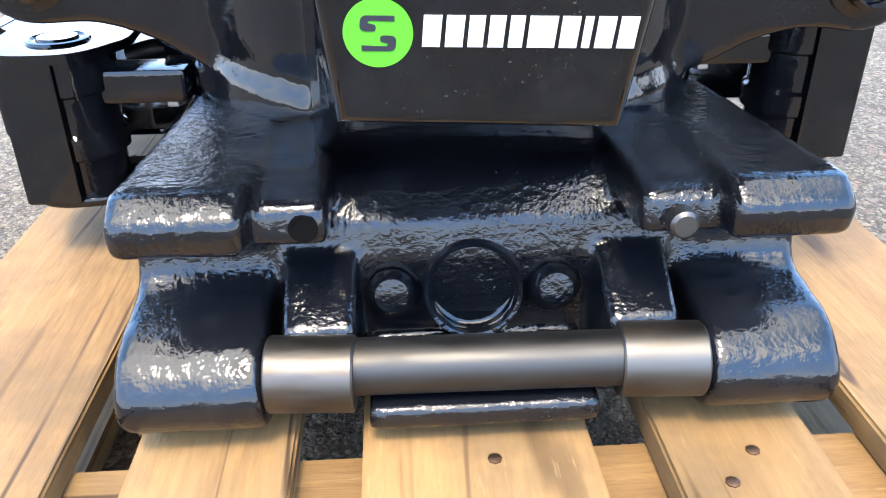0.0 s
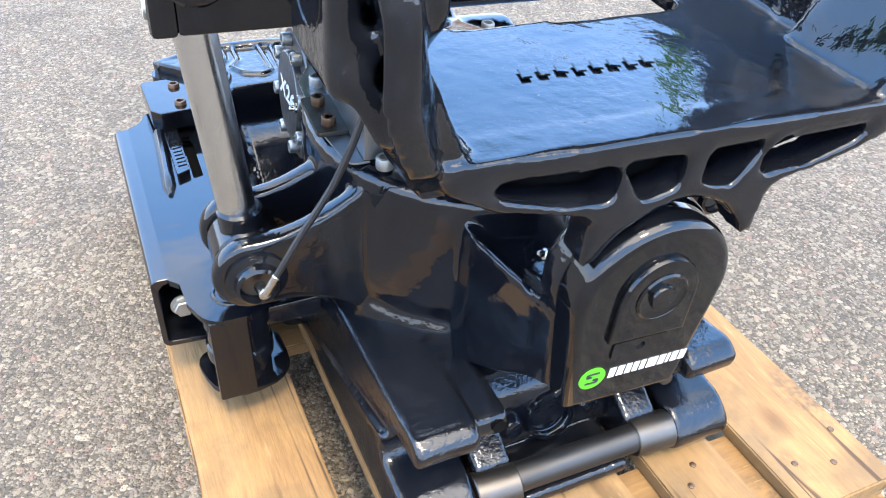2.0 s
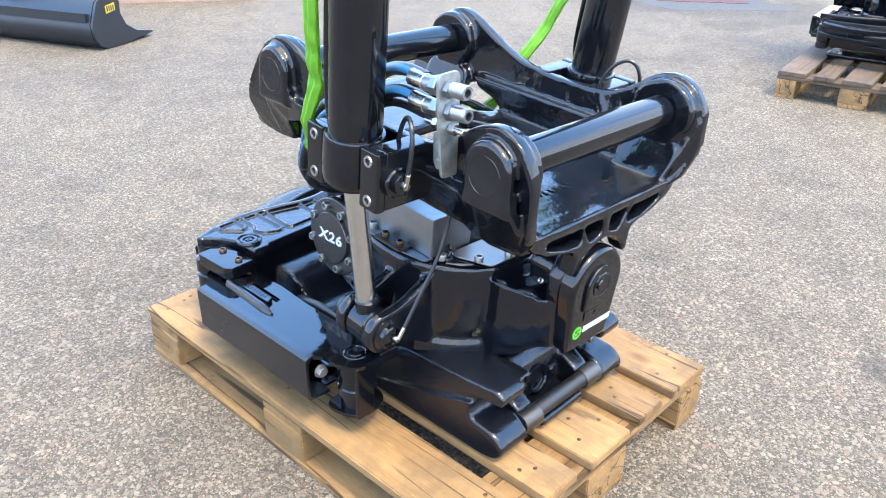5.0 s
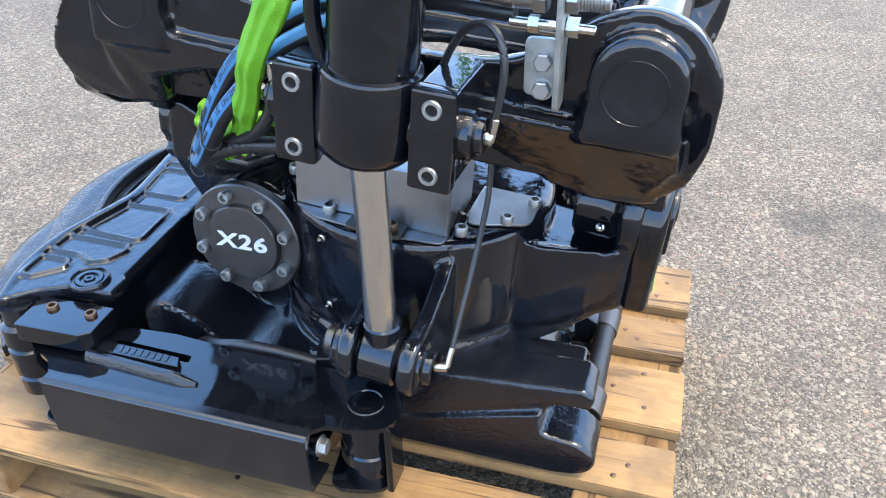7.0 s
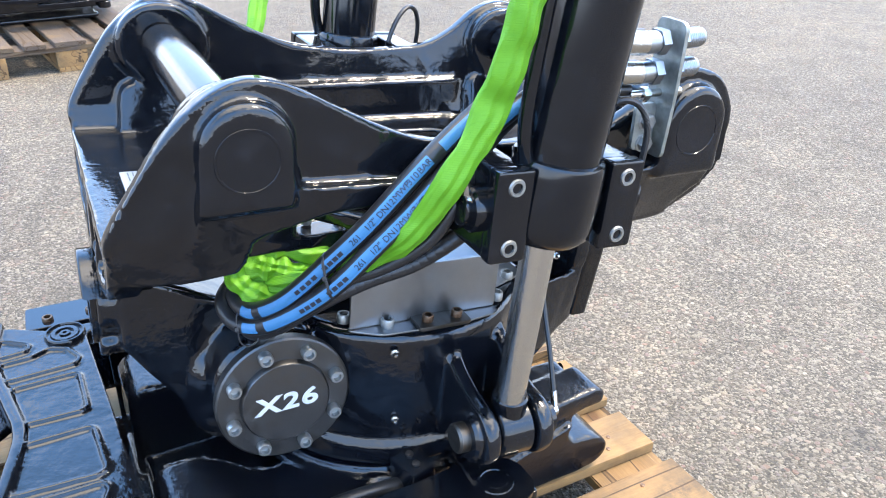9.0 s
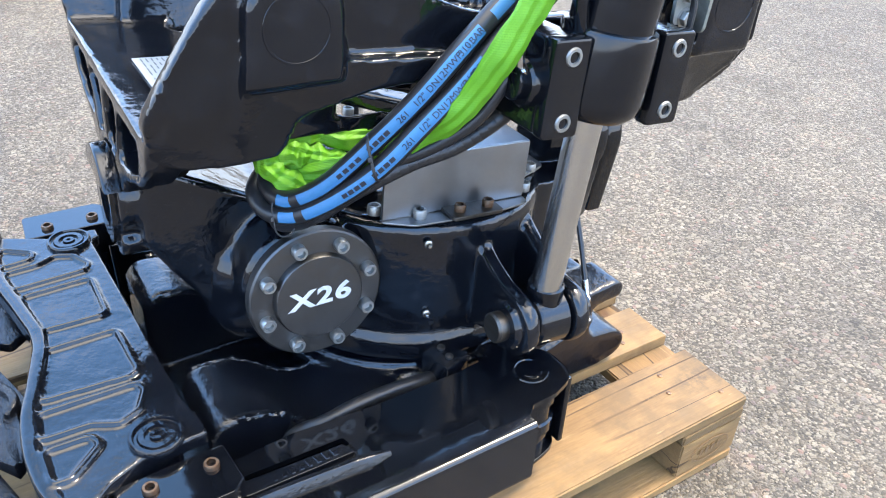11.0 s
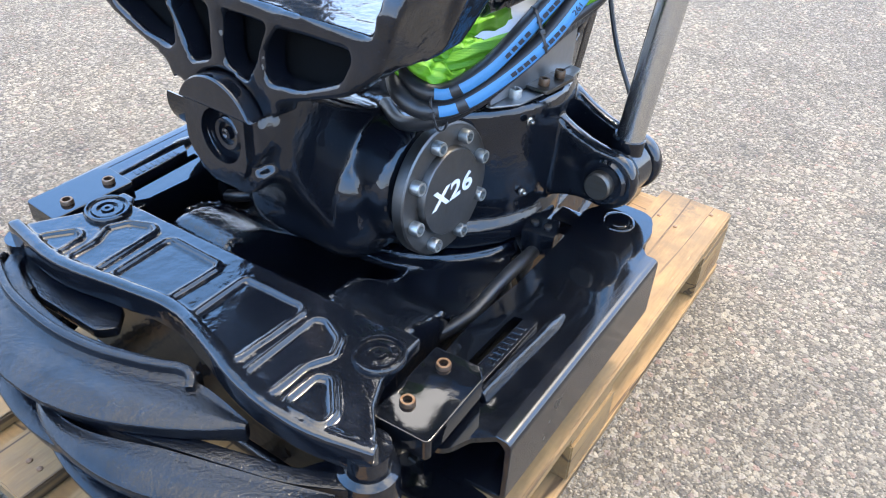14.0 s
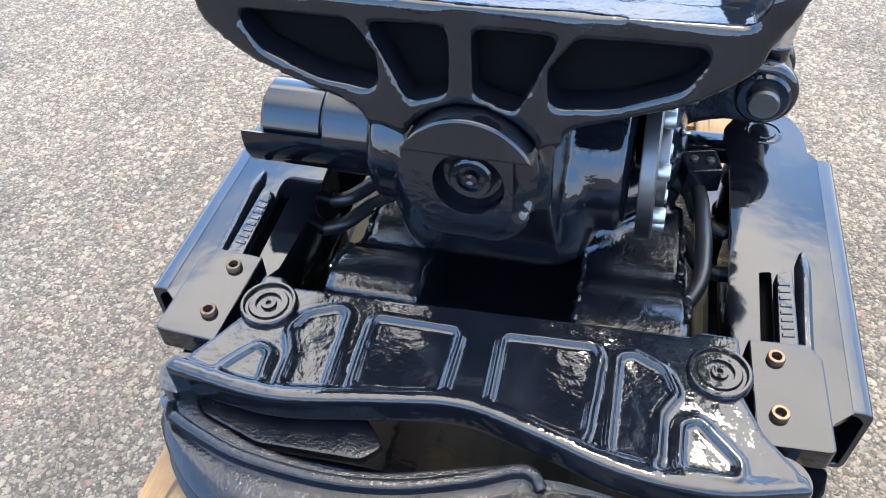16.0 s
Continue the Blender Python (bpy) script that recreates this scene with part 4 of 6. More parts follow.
for z in (0.504, 0.388):
    q = in_h(-0.2005, -0.072, z)
    part("grease_nipple", lathe([(0.006, 0), (0.006, 0.003), (0.0035, 0.004), (0.0035, 0.008), (0.002, 0.010), (0, 0.010)], HM @ along((q.x + 0.003, q.y, q.z), (q.x - 1, q.y + 0.2, q.z)), 10), M_NICKEL, house)

# worm cover with the type number
FL = HM @ along((worm.x, worm.y, worm.z), (worm.x - 1, worm.y + 0.01, worm.z + 0.05))
flange = part("worm_cover", lathe([(0.090, -0.004), (0.0915, -0.002), (0.0915, 0.012), (0.089, 0.014), (0.061, 0.014), (0.060, 0.022), (0.058, 0.024), (0, 0.024)], FL, 56), M_GUN, rot, "dark oxidised round worm cover")
zdir = FL.to_3x3() @ Vector((0, 0, 1))
xdir = Vector((0, -1, 0))
xdir = (xdir - zdir * xdir.dot(zdir)).normalized()
ydir = zdir.cross(xdir)
FT = Matrix.Translation(FL.translation) @ Matrix((xdir, ydir, zdir)).transposed().to_4x4()
for k in range(8):
    a = radians(106 - 45 * k)
    part("bolt", CAP12, M_BOLT, flange, m=FT @ T3((0.0745 * math.cos(a), 0.0745 * math.sin(a), 0.014)))
part("type_number", lettering("X26", 0.0345, FT @ T3((0, 0.001, 0.0244)) @ Matrix.Diagonal((1.34, 1.0, 1, 1)), 0.0003, 0.10, 1.12, 0.0010), M_WHITE, flange, "white type number X26")
# motor and guard on the other side
part("worm_motor", join(rod((0.14, worm.y, worm.z), (0.215, worm.y, worm.z), 0.062, 0.004, 36, m=HM), rod((0.215, worm.y, worm.z), (0.30, worm.y, worm.z), 0.050, 0.006, 36, m=HM)), M_SATIN, rot, "black hydraulic worm motor")
gd = [(0.060 * math.cos(a), 0.060 * math.sin(a)) for a in np.linspace(radians(190), radians(370), 18)]
gd += [(0.056 * math.cos(a), 0.056 * math.sin(a)) for a in np.linspace(radians(370), radians(190), 18)]
part("motor_guard", plate(gd, 0.13, HM @ T3((0.19, worm.y, worm.z)) @ YZ, bev=0.001), M_SHEET, rot)

# tilt cylinders with lugs, clamps and grease lines
for s in (-1, 1):
    cyl = part("tilt_cylinder", rod((s * 0.338, -0.079, 0.075), (s * 0.362, -0.115, 0.66), 0.0475, 0.004, 40, m=HM), M_SATIN, rot, "satin black hydraulic tilt cylinder")
    part("tube_ring", lathe([(0.0474, 0.100), (0.0525, 0.0985), (0.0545, 0.095), (0.0560, 0.080), (0.0572, 0.050), (0.0572, 0.022), (0.055, 0.010), (0.046, 0.0), (0.022, 0.0)], HM @ along((s * 0.336, -0.0755, 0.022), (s * 0.362, -0.115, 0.66)), 44, cap=False), M_SATIN, cyl)
    part("piston_rod", rod((s * 0.306, -0.088, -0.262), (s * 0.3365, -0.0755, 0.03), 0.0205, 0.001, 32, m=HM), M_CHROME, cyl, "bright chromed piston rod")
    part("rod_eye", join(rod((s * 0.303, -0.117, -0.290), (s * 0.303, -0.065, -0.290), 0.040, 0.004, 36, m=HM), rod((s * 0.303, -0.091, -0.29), (s * 0.307, -0.0885, -0.232), 0.025, 0.003, 28, m=HM)), M_SATIN, cyl)
    part("tilt_pin", rod((s * 0.303, -0.152, -0.290), (s * 0.303, -0.010, -0.290), 0.021, 0.003, 28, m=HM), M_STEEL, cyl, "steel pin end")
    part("trunnion", rod((s * 0.336, 0.030, 0.064), (s * 0.336, -0.195, 0.064), 0.027, 0.003, 28, m=HM), M_SATIN, cyl)
    for v in (-0.008, -0.158):
        part("clamp_block", box((0.105, 0.044, 0.108), HM @ T3((s * 0.300, v, 0.062)), 0.005), M_CAST, hitch)
        part("clamp_cap", box((0.022, 0.048, 0.110), HM @ T3((s * 0.362, v, 0.063)), 0.005), M_SATIN, hitch)
        for w in (0.099, 0.027):
            part("bolt", CAP12, M_BOLT, hitch, "zinc-plated socket screw", m=HM @ along((s * 0.3725, v, w), (s, v, w)) @ T3((0, 0, -0.0118)) @ Matrix.Scale(1.12, 4))
    # nuts on the trunnion ends
    for v, d in ((-0.183, -1), (0.017, 1)):
        part("trunnion_nut", lathe([(0.026, 0), (0.026, 0.006), (0.020, 0.008), (0.020, 0.020), (0.017, 0.022), (0, 0.022)], HM @ along((s * 0.332, v, 0.064), (s * 0.332, v + d, 0.064)), 24), M_CAST, cyl)
    # lug plates on the housing
    for v, t in ((-0.121, 0.024), (-0.037, 0.024)):
        TOPC = spline([(0.13, -0.150), (0.172, -0.186), (0.208, -0.212), (0.240, -0.229), (0.270, -0.240), (0.300, -0.2445)], 4)
        LOWC = spline([(0.296, -0.3355), (0.262, -0.334), (0.226, -0.344), (0.190, -0.364), (0.13, -0.389)], 4)
        LUG = [(s * a, b) for a, b in TOPC] + [(s * 0.303 + s * 0.046 * math.cos(a), -0.290 + 0.046 * math.sin(a)) for a in np.linspace(radians(80), radians(-92), 16)] + [(s * a, b) for a, b in LOWC]
        cast(house, plate(LUG, t, HM @ T3((0, v, 0)) @ XZ, bev=0.007, segs=3))
    # pin retaining collars and grease elbow
    part("pin_collar", lathe([(0.036, 0), (0.036, 0.010), (0.032, 0.014), (0.022, 0.014)], HM @ along((s * 0.303, -0.040, -0.290), (s * 0.303, 0.5, -0.290)), 32), M_CAST, house)
    part("pin_collar", lathe([(0.034, 0), (0.034, 0.006), (0.026, 0.009), (0.025, 0.018), (0.0215, 0.020), (0.020, 0.008), (0, 0.006)], HM @ along((s * 0.303, -0.143, -0.290), (s * 0.303, -0.5, -0.290)), 32), M_CAST, house)
    part("grease_elbow", join(rod((s * 0.303, -0.160, -0.288), (s * 0.300, -0.178, -0.286), 0.007, 0.001, 10, m=HM), rod((s * 0.300, -0.176, -0.287), (s * 0.287, -0.178, -0.262), 0.005, 0.001, 10, m=HM)), M_NICKEL, cyl, "small nickel grease fitting")
    q = [(s * 0.287, -0.178, -0.262), (s * 0.262, -0.180, -0.215), (s * 0.225, -0.182, -0.15), (s * 0.20, -0.183, -0.085), (s * 0.19, -0.18, -0.04)]
    part("grease_line", hose([HM @ Vector(p) for p in q], 0.0038, 8), M_RUBBER, cyl)
    q = [(s * 0.332, -0.208, 0.070), (s * 0.331, -0.213, 0.10), (s * 0.329, -0.214, 0.138), (s * 0.323, -0.204, 0.164), (s * 0.314, -0.186, 0.172), (s * 0.304, -0.166, 0.160), (s * 0.297, -0.150, 0.136), (s * 0.292, -0.138, 0.105)]
    part("grease_line", hose([HM @ Vector(p) for p in q], 0.0042, 8), M_RUBBER, cyl)
    part("grease_elbow", join(rod((s * 0.332, -0.19, 0.064), (s * 0.332, -0.212, 0.062), 0.008, 0.001, 10, m=HM), rod((s * 0.332, -0.208, 0.058), (s * 0.331, -0.212, 0.085), 0.005, 0.001, 10, m=HM)), M_NICKEL, cyl)
    # steel oil pipe up the tube
    q = [(s * 0.35, -0.03, 0.12), (s * 0.352, -0.022, 0.18), (s * 0.358, -0.03, 0.35), (s * 0.366, -0.05, 0.62)]
    part("oil_pipe", hose([HM @ Vector(p) for p in q], 0.0085, 10), M_SATIN, cyl)

settle(house, 0.004, 4, 0.00035)

# hex grease fitting on the rear trunnion
part("grease_fitting", join(lathe([(0.010, 0), (0.010, 0.014), (0.008, 0.016), (0, 0.016)], HM @ along((-0.338, 0.026, 0.066), (-0.338, 0.040, 0.1)), 6), rod((-0.338, 0.032, 0.080), (-0.338, 0.036, 0.100), 0.0055, 0.001, 12, m=HM)), M_NICKEL, house, "small nickel hex fitting", 25)

# grease nipples on the snout
for s in (-1, 1):
    q = (s * 0.060, -0.318, -0.172)
    part("grease_nipple", lathe([(0.006, 0), (0.006, 0.003), (0.0035, 0.004), (0.0035, 0.008), (0.002, 0.010), (0, 0.010)], HM @ along(q, (q[0] + s, q[1], q[2] + 0.4)), 10), M_NICKEL, house)


# ---- quick coupler under the housing ----
def loft(rails):
    """Rounded skin over rails that run side by side round a body."""
    bm = bmesh.new()
    R = [glide(r, 6) for r in rails]
    n, rings = len(R), []
    for j in range(len(R[0])):
        P = [R[i][j] for i in range(n)]
        ring = []
        for i in range(n):
            b, c = P[i], P[(i + 1) % n]
            ring += [bm.verts.new(b.lerp(c, t)) for t in (0.10, 0.5, 0.90)]
        rings.append(ring)
    for a, b in zip(rings, rings[1:]):
        for i in range(len(a)):
            bm.faces.new((a[i], a[(i + 1) % len(a)], b[(i + 1) % len(a)], b[i]))
    bm.faces.new(rings[0])
    bm.faces.new(rings[-1])
    bmesh.ops.recalc_face_normals(bm, faces=bm.faces)
    return bm


JAW = [(p[0], p[1]) for p in spline([(-0.412, 0.272), (-0.397, 0.258), (-0.392, 0.242), (-0.400, 0.226), (-0.422, 0.221), (-0.448, 0.217), (-0.468, 0.205), (-0.480, 0.188), (-0.475, 0.168), (-0.455, 0.154), (-0.42, 0.1475)], 5)]
HOOK = rounded([(-0.02, 0.1465, 0.01), (-0.02, 0.288, 0.02), (-0.20, 0.294, 0.05), (-0.405, 0.308, 0.03), (-0.452, 0.312, 0.016), (-0.470, 0.298, 0.012), (-0.464, 0.277, 0.008), (-0.43, 0.275, 0.01)]) + JAW
coup = part("quick_coupler", plate(rounded([(-0.02, 0.1465), (-0.02, 0.288), (-0.30, 0.292, 0.01), (-0.366, 0.281, 0.03), (-0.388, 0.258, 0.02), (-0.394, 0.236, 0.01), (-0.396, 0.172, 0.01), (-0.396, 0.1465)]), 0.262, T3((-0.125, 0, 0)) @ YZ, bev=0.004), M_ROUGH, rot, "thickly painted black quick coupler")
for x0, x1 in ((-0.213, -0.1265), (0.141, 0.222)):
    bm = plate(HOOK, x1 - x0, T3((x0, 0, 0)) @ YZ, bev=0.006, segs=3)
    for vert in bm.verts:                     # the upper arm is set in from the jaw below it
        if vert.co.z > 0.262 and abs(vert.co.x) > 0.17:
            vert.co.x += 0.012 if x0 < 0 else -0.010
    cast(coup, bm)
for s, x0, x1 in ((-1, -0.118, -0.072), (1, 0.084, 0.130)):
    cast(coup, plate(rounded([(-0.37, 0.16), (-0.37, 0.246, 0.01), (-0.405, 0.238, 0.008), (-0.444, 0.214, 0.008), (-0.448, 0.20), (-0.436, 0.16)]), x1 - x0, T3((x0, 0, 0)) @ YZ, bev=0.004))
    # lug with hole or pin in front of the slope
    xl = -0.100 if s < 0 else 0.112
    o, i = (xl - 0.030, xl + 0.016) if s < 0 else (xl + 0.030, xl - 0.016)
    cast(coup, plate(rounded([(-0.28, 0.270), (-0.28, 0.297), (-0.40, 0.302, 0.02), (-0.445, 0.300, 0.012), (-0.450, 0.276, 0.006), (-0.43, 0.270)]), 0.046, T3((min(o, i), 0, 0)) @ YZ, bev=0.005, segs=3))
    if s < 0:
        # no bore is cut: a dark disc gives the hole's shade
        part("lug_hole", lathe([(0.0085, 0), (0.0085, 0.0006), (0.0065, 0.0006), (0.0060, -0.0004), (0, -0.0004)], along((xl + 0.003, -0.4498, 0.287), (xl + 0.003, -1, 0.287)), 18), M_SHADE, coup, "dark disc painted as the shade in a drilled hole")
    xs_ = -0.050 if s < 0 else 0.058
    part("screw_boss", lathe([(0.021, -0.03), (0.020, 0.0), (0.017, 0.006), (0.016, 0.004), (0.0155, 0.010), (0.011, 0.015), (0.0, 0.0165)], along((xs_, -0.394, 0.212), (xs_, -1.0, 0.36)), 22), M_ROUGH, coup)
part("lock_pin", rod((0.117, -0.446, 0.285), (0.117, -0.460, 0.285), 0.0085, 0.002, 16), M_GUN, coup)
part("port_ring", lathe([(0.035, -0.016), (0.035, 0.006), (0.0325, 0.010), (0.030, 0.009), (0.029, 0.006), (0.0275, 0.005), (0.027, -0.001), (0.024, -0.003), (0.008, -0.0035), (0.006, 0.0), (0, 0.0)], along((0.004, -0.394, 0.211), (0.004, -1.0, 0.36)), 36), M_CAST, coup)
cast(coup, box((0.142, 0.075, 0.018), pose(0.005, -0.437, 0.167), 0.004))
part("lock_shaft", rod((-0.10, -0.455, 0.195), (0.11, -0.458, 0.195), 0.0175, 0.001, 32), M_SHAFT, coup, "dull grey steel locking shaft")
for x0, x1 in ((-0.1255, -0.073), (0.088, 0.1400)):
    part("sleeve", rod((x0, -0.455, 0.192), (x1, -0.458, 0.192), 0.0235, 0.0012, 36), M_STEEL, coup, "worn bright steel sleeve")
# bearing deck under the housing and rear hooks
cast(coup, lathe([(0.0, 0.268), (0.208, 0.268), (0.214, 0.272), (0.214, 0.282), (0.207, 0.287), (0.200, 0.288), (0.198, 0.296), (0.12, 0.306)], T3((-0.006, -0.13, 0)), 72))
for x0, x1 in ((0.088, 0.206), (-0.220, -0.092)):
    cast(coup, plate([(-0.05, 0.15)] + spline([(-0.05, 0.280), (0.0, 0.285), (0.035, 0.284), (0.070, 0.276), (0.100, 0.277), (0.124, 0.292), (0.152, 0.318), (0.180, 0.334), (0.215, 0.342), (0.240, 0.338), (0.254, 0.320)], 3) + [(0.256, 0.15)], x1 - x0, T3((x0, 0, 0)) @ YZ, bev=0.009, segs=3))
cast(coup, plate(rounded([(-0.245, -0.06, 0.03), (-0.248, 0.18, 0.03), (-0.275, 0.22, 0.03), (-0.275, 0.385, 0.03), (0.268, 0.385, 0.03), (0.268, 0.22, 0.03), (0.240, 0.18, 0.03), (0.236, -0.06, 0.03)]), 0.022, T3((0, 0, 0.148)), bev=0.006))
cast(coup, box((0.30, 0.30, 0.035), pose(-0.004, 0.095, 0.1885), 0.012))

settle(coup, 0.0036, 2, 0.0005)


def weld_bead(pts, r, parent):
    """Lumpy painted weld along a seam."""
    seam = glide(pts, 12)
    bm = sweep(seam, circle(0, 0, r, 8), (0.2, 0.3, 1))
    for vert in bm.verts:
        vert.co += Vector((noise.noise(vert.co * 160), noise.noise(vert.co * 160 + Vector((7, 0, 0))), noise.noise(vert.co * 160 + Vector((0, 7, 0))))) * r * 0.75
    part("weld_bead", bm, M_ROUGH, parent)


for x in (-0.2175, 0.2035):
    weld_bead([(x, 0.0, 0.2835), (x, 0.035, 0.2825), (x, 0.070, 0.2745), (x, 0.100, 0.2755), (x, 0.124, 0.2905), (x, 0.152, 0.3165), (x, 0.180, 0.3325), (x, 0.215, 0.3405)], 0.0042, coup)
for x in (-0.094, 0.090):
    weld_bead([(x, 0.045, 0.281), (x, 0.085, 0.2745), (x, 0.124, 0.2905), (x, 0.180, 0.3325), (x, 0.235, 0.337)], 0.0036, coup)
weld_bead([(-0.221, 0.028, 0.284), (-0.2215, 0.028, 0.25), (-0.2215, 0.030, 0.20)], 0.0042, coup)

# ---- gripper cassette ----
grip = part("gripper_plate", plate(rounded([(-0.318, 0.414, 0.012), (-0.24, 0.436, 0.06), (-0.155, 0.434, 0.05), (-0.08, 0.414, 0.05), (0.0, 0.397, 0.05), (0.08, 0.408, 0.05), (0.19, 0.424, 0.06), (0.300, 0.412, 0.012), (0.276, 0.372, 0.012), (0.256, 0.335, 0.012), (0.256, 0.275, 0.006), (0.232, 0.275, 0.004),
                                             (0.222, 0.288, 0.004), (-0.214, 0.270, 0.004), (-0.222, 0.262, 0.003), (-0.262, 0.262, 0.004), (-0.264, 0.335, 0.012), (-0.282, 0.374, 0.012)]), 0.020, T3((0, 0, 0.365)), bev=0.005, segs=3), M_PLATE, rot, "ribbed black gripper cassette plate")
# pockets: raised rims round shallow fields
for pk in ([(0.262, 0.418), (0.224, 0.368), (0.202, 0.374), (0.198, 0.426)], [(0.186, 0.424), (0.188, 0.374), (0.202, 0.346), (0.188, 0.318), (0.155, 0.302), (0.136, 0.310), (0.131, 0.416)], [(0.118, 0.308), (0.020, 0.307), (0.014, 0.318), (0.016, 0.401), (0.114, 0.411)],
           [(-0.020, 0.305), (-0.121, 0.300), (-0.129, 0.314), (-0.122, 0.424), (-0.022, 0.403)], [(-0.138, 0.310), (-0.158, 0.302), (-0.192, 0.318), (-0.205, 0.347), (-0.190, 0.374), (-0.188, 0.434), (-0.137, 0.430)], [(-0.200, 0.434), (-0.202, 0.376), (-0.224, 0.368), (-0.262, 0.408), (-0.262, 0.432)]):
    rim = rounded([(x, y, 0.014) for x, y in pk], 5)
    area = sum(a[0] * b[1] - b[0] * a[1] for a, b in zip(rim, rim[1:] + rim[:1]))
    inner = []
    for a, p, b in zip(rim[-1:] + rim[:-1], rim, rim[1:] + rim[:1]):
        d = (Vector(b) - Vector(a)).normalized() * (0.0065 if area > 0 else -0.0065)
        inner.append((p[0] - d.y, p[1] + d.x))
    cast(grip, plate(rim, 0.0085, T3((0, 0, 0.3835)), [inner], 0.0034, 3))
lip = glide([(-0.318, 0.416, 0.376), (-0.24, 0.438, 0.382), (-0.155, 0.437, 0.386), (-0.08, 0.417, 0.388), (0.0, 0.400, 0.388), (0.08, 0.410, 0.387), (0.19, 0.427, 0.386), (0.302, 0.414, 0.386)], 6)
cast(grip, sweep(lip, rounded([(-0.009, -0.03, 0.004), (0.009, -0.03, 0.004), (0.009, 0.008, 0.006), (-0.009, 0.008, 0.006)], 3)))
cast(grip, plate(rounded([(-0.275, 0.392, 0.01), (0.275, 0.395, 0.01), (0.25, 0.30, 0.02), (-0.255, 0.29, 0.02)]), 0.16, T3((0, 0, 0.2058)), [rounded([(-0.20, 0.365), (0.20, 0.365), (0.20, 0.31), (-0.20, 0.31)])], 0.004))
for x, y in ((-0.241, 0.314), (0.232, 0.319)):
    part("pivot_boss", lathe([(0.040, 0), (0.040, 0.005), (0.037, 0.009), (0.034, 0.009), (0.032, 0.004), (0.028, 0.004), (0.026, 0.007), (0.018, 0.007), (0.017, 0.003), (0.011, 0.003), (0.010, 0.007), (0.004, 0.007), (0.0035, 0.003), (0, 0.003)], T3((x, y, 0.3845)) @ Matrix.Diagonal((0.80, 0.80, 0.85, 1)), 40), M_CAST, grip)


settle(grip, 0.0026, 2, 0.0003)


def side_box(s, zt, parent, cx=-0.006, up=0.004):
    """Folded steel channel along the cassette, with slot, marked rib, bolted plate and hinge pin. s: +1 for the positive x side."""
    def X(v):
        return cx + s * v
    top = rounded([(X(0.389), -0.118, 0.02), (X(0.389), 0.290, 0.006), (X(0.365), 0.310, 0.02), (X(0.350), 0.345, 0.03), (X(0.315), 0.345, 0.02), (X(0.30), 0.29, 0.02), (X(0.267), 0.235, 0.01), (X(0.262), 0.16, 0.01), (X(0.270), 0.05, 0.01), (X(0.270), -0.08, 0.03), (X(0.262), -0.170, 0.04), (X(0.29), -0.222, 0.04), (X(0.355), -0.222, 0.035), (X(0.372), -0.175, 0.02), (X(0.374), -0.135, 0.01)])
    slot = rounded([(X(0.300), 0.110, 0.004), (X(0.3145), 0.106, 0.004), (X(0.3120), 0.238, 0.004), (X(0.297), 0.238, 0.004)])
    b = part("side_channel", plate(top, 0.008, T3((0, 0, zt - 0.008)), [slot], 0.003, 2), M_SHEET, parent, "folded black sheet-steel side channel")
    # black plate added below the slot so that it reads as shaded depth
    part("slot_floor", box((0.034, 0.16, 0.004), pose(X(0.306), 0.172, zt - 0.024), 0.0), M_SHADE, b)
    # outer wall with rolled top edge and foot flange
    prof = rounded([(X(0.385), zt - 0.007), (X(0.392), zt - 0.008, 0.004), (X(0.399), zt - 0.016, 0.006), (X(0.399), zt - 0.098, 0.005), (X(0.350), zt - 0.103), (X(0.350), zt - 0.110), (X(0.406), zt - 0.106, 0.012), (X(0.407), zt + 0.0006, 0.012), (X(0.385), zt + 0.0006)], 5)
    part("outer_wall", plate(prof, 0.412, T3((0, 0.292, 0)) @ XZ, bev=0.001, segs=1), M_FOLD, b)
    part("channel_floor", plate(rounded([(X(0.352), -0.10, 0.01), (X(0.352), 0.292, 0.003), (X(0.392), 0.296, 0.01), (X(0.384), 0.338, 0.02), (X(0.300), 0.352, 0.02), (X(0.262), 0.352, 0.01), (X(0.262), -0.10, 0.01)]), 0.006, T3((0, 0, zt - 0.1105)), bev=0.002), M_SHEET, b)
    part("inner_wall", box((0.006, 0.24, zt - 0.163), pose(X(0.271), 0.140, zt * 0.5 + 0.0735), 0.002), M_SHEET, b)
    # hinge at the front end
    px, py = X(0.318), -0.172
    part("hinge_tube", lathe([(0.036, zt - 0.126), (0.036, zt - 0.095), (0.041, zt - 0.092), (0.041, zt - 0.074), (0.038, zt - 0.071), (0.038, zt - 0.04), (0.042, zt - 0.037), (0.042, zt - 0.008), (0.0, zt - 0.008)], T3((px, py, 0)), 32), M_CAST, b)
    part("hinge_pin", lathe([(0.026, 0), (0.025, 0.002), (0.022, 0.0025), (0.0205, 0.001), (0.017, 0.001), (0.016, 0.0035), (0, 0.0035)], T3((px, py, zt)), 36), M_SHEET, b)
    part("foot_plate", plate(rounded([(X(0.256), -0.205, 0.05), (X(0.356), -0.222, 0.05), (X(0.376), -0.125, 0.03), (X(0.26), -0.11, 0.02)]), 0.009, T3((0, 0, zt - 0.134)), bev=0.003), M_SHEET, b)
    part("hinge_strap", box((0.046, 0.010, 0.124), pose(X(0.333), -0.214, zt - 0.066), 0.003), M_SHEET, b)
    part("hinge_arm", box((0.075, 0.040, 0.030), pose(X(0.252), -0.172, zt - 0.036), 0.006), M_CAST, b)
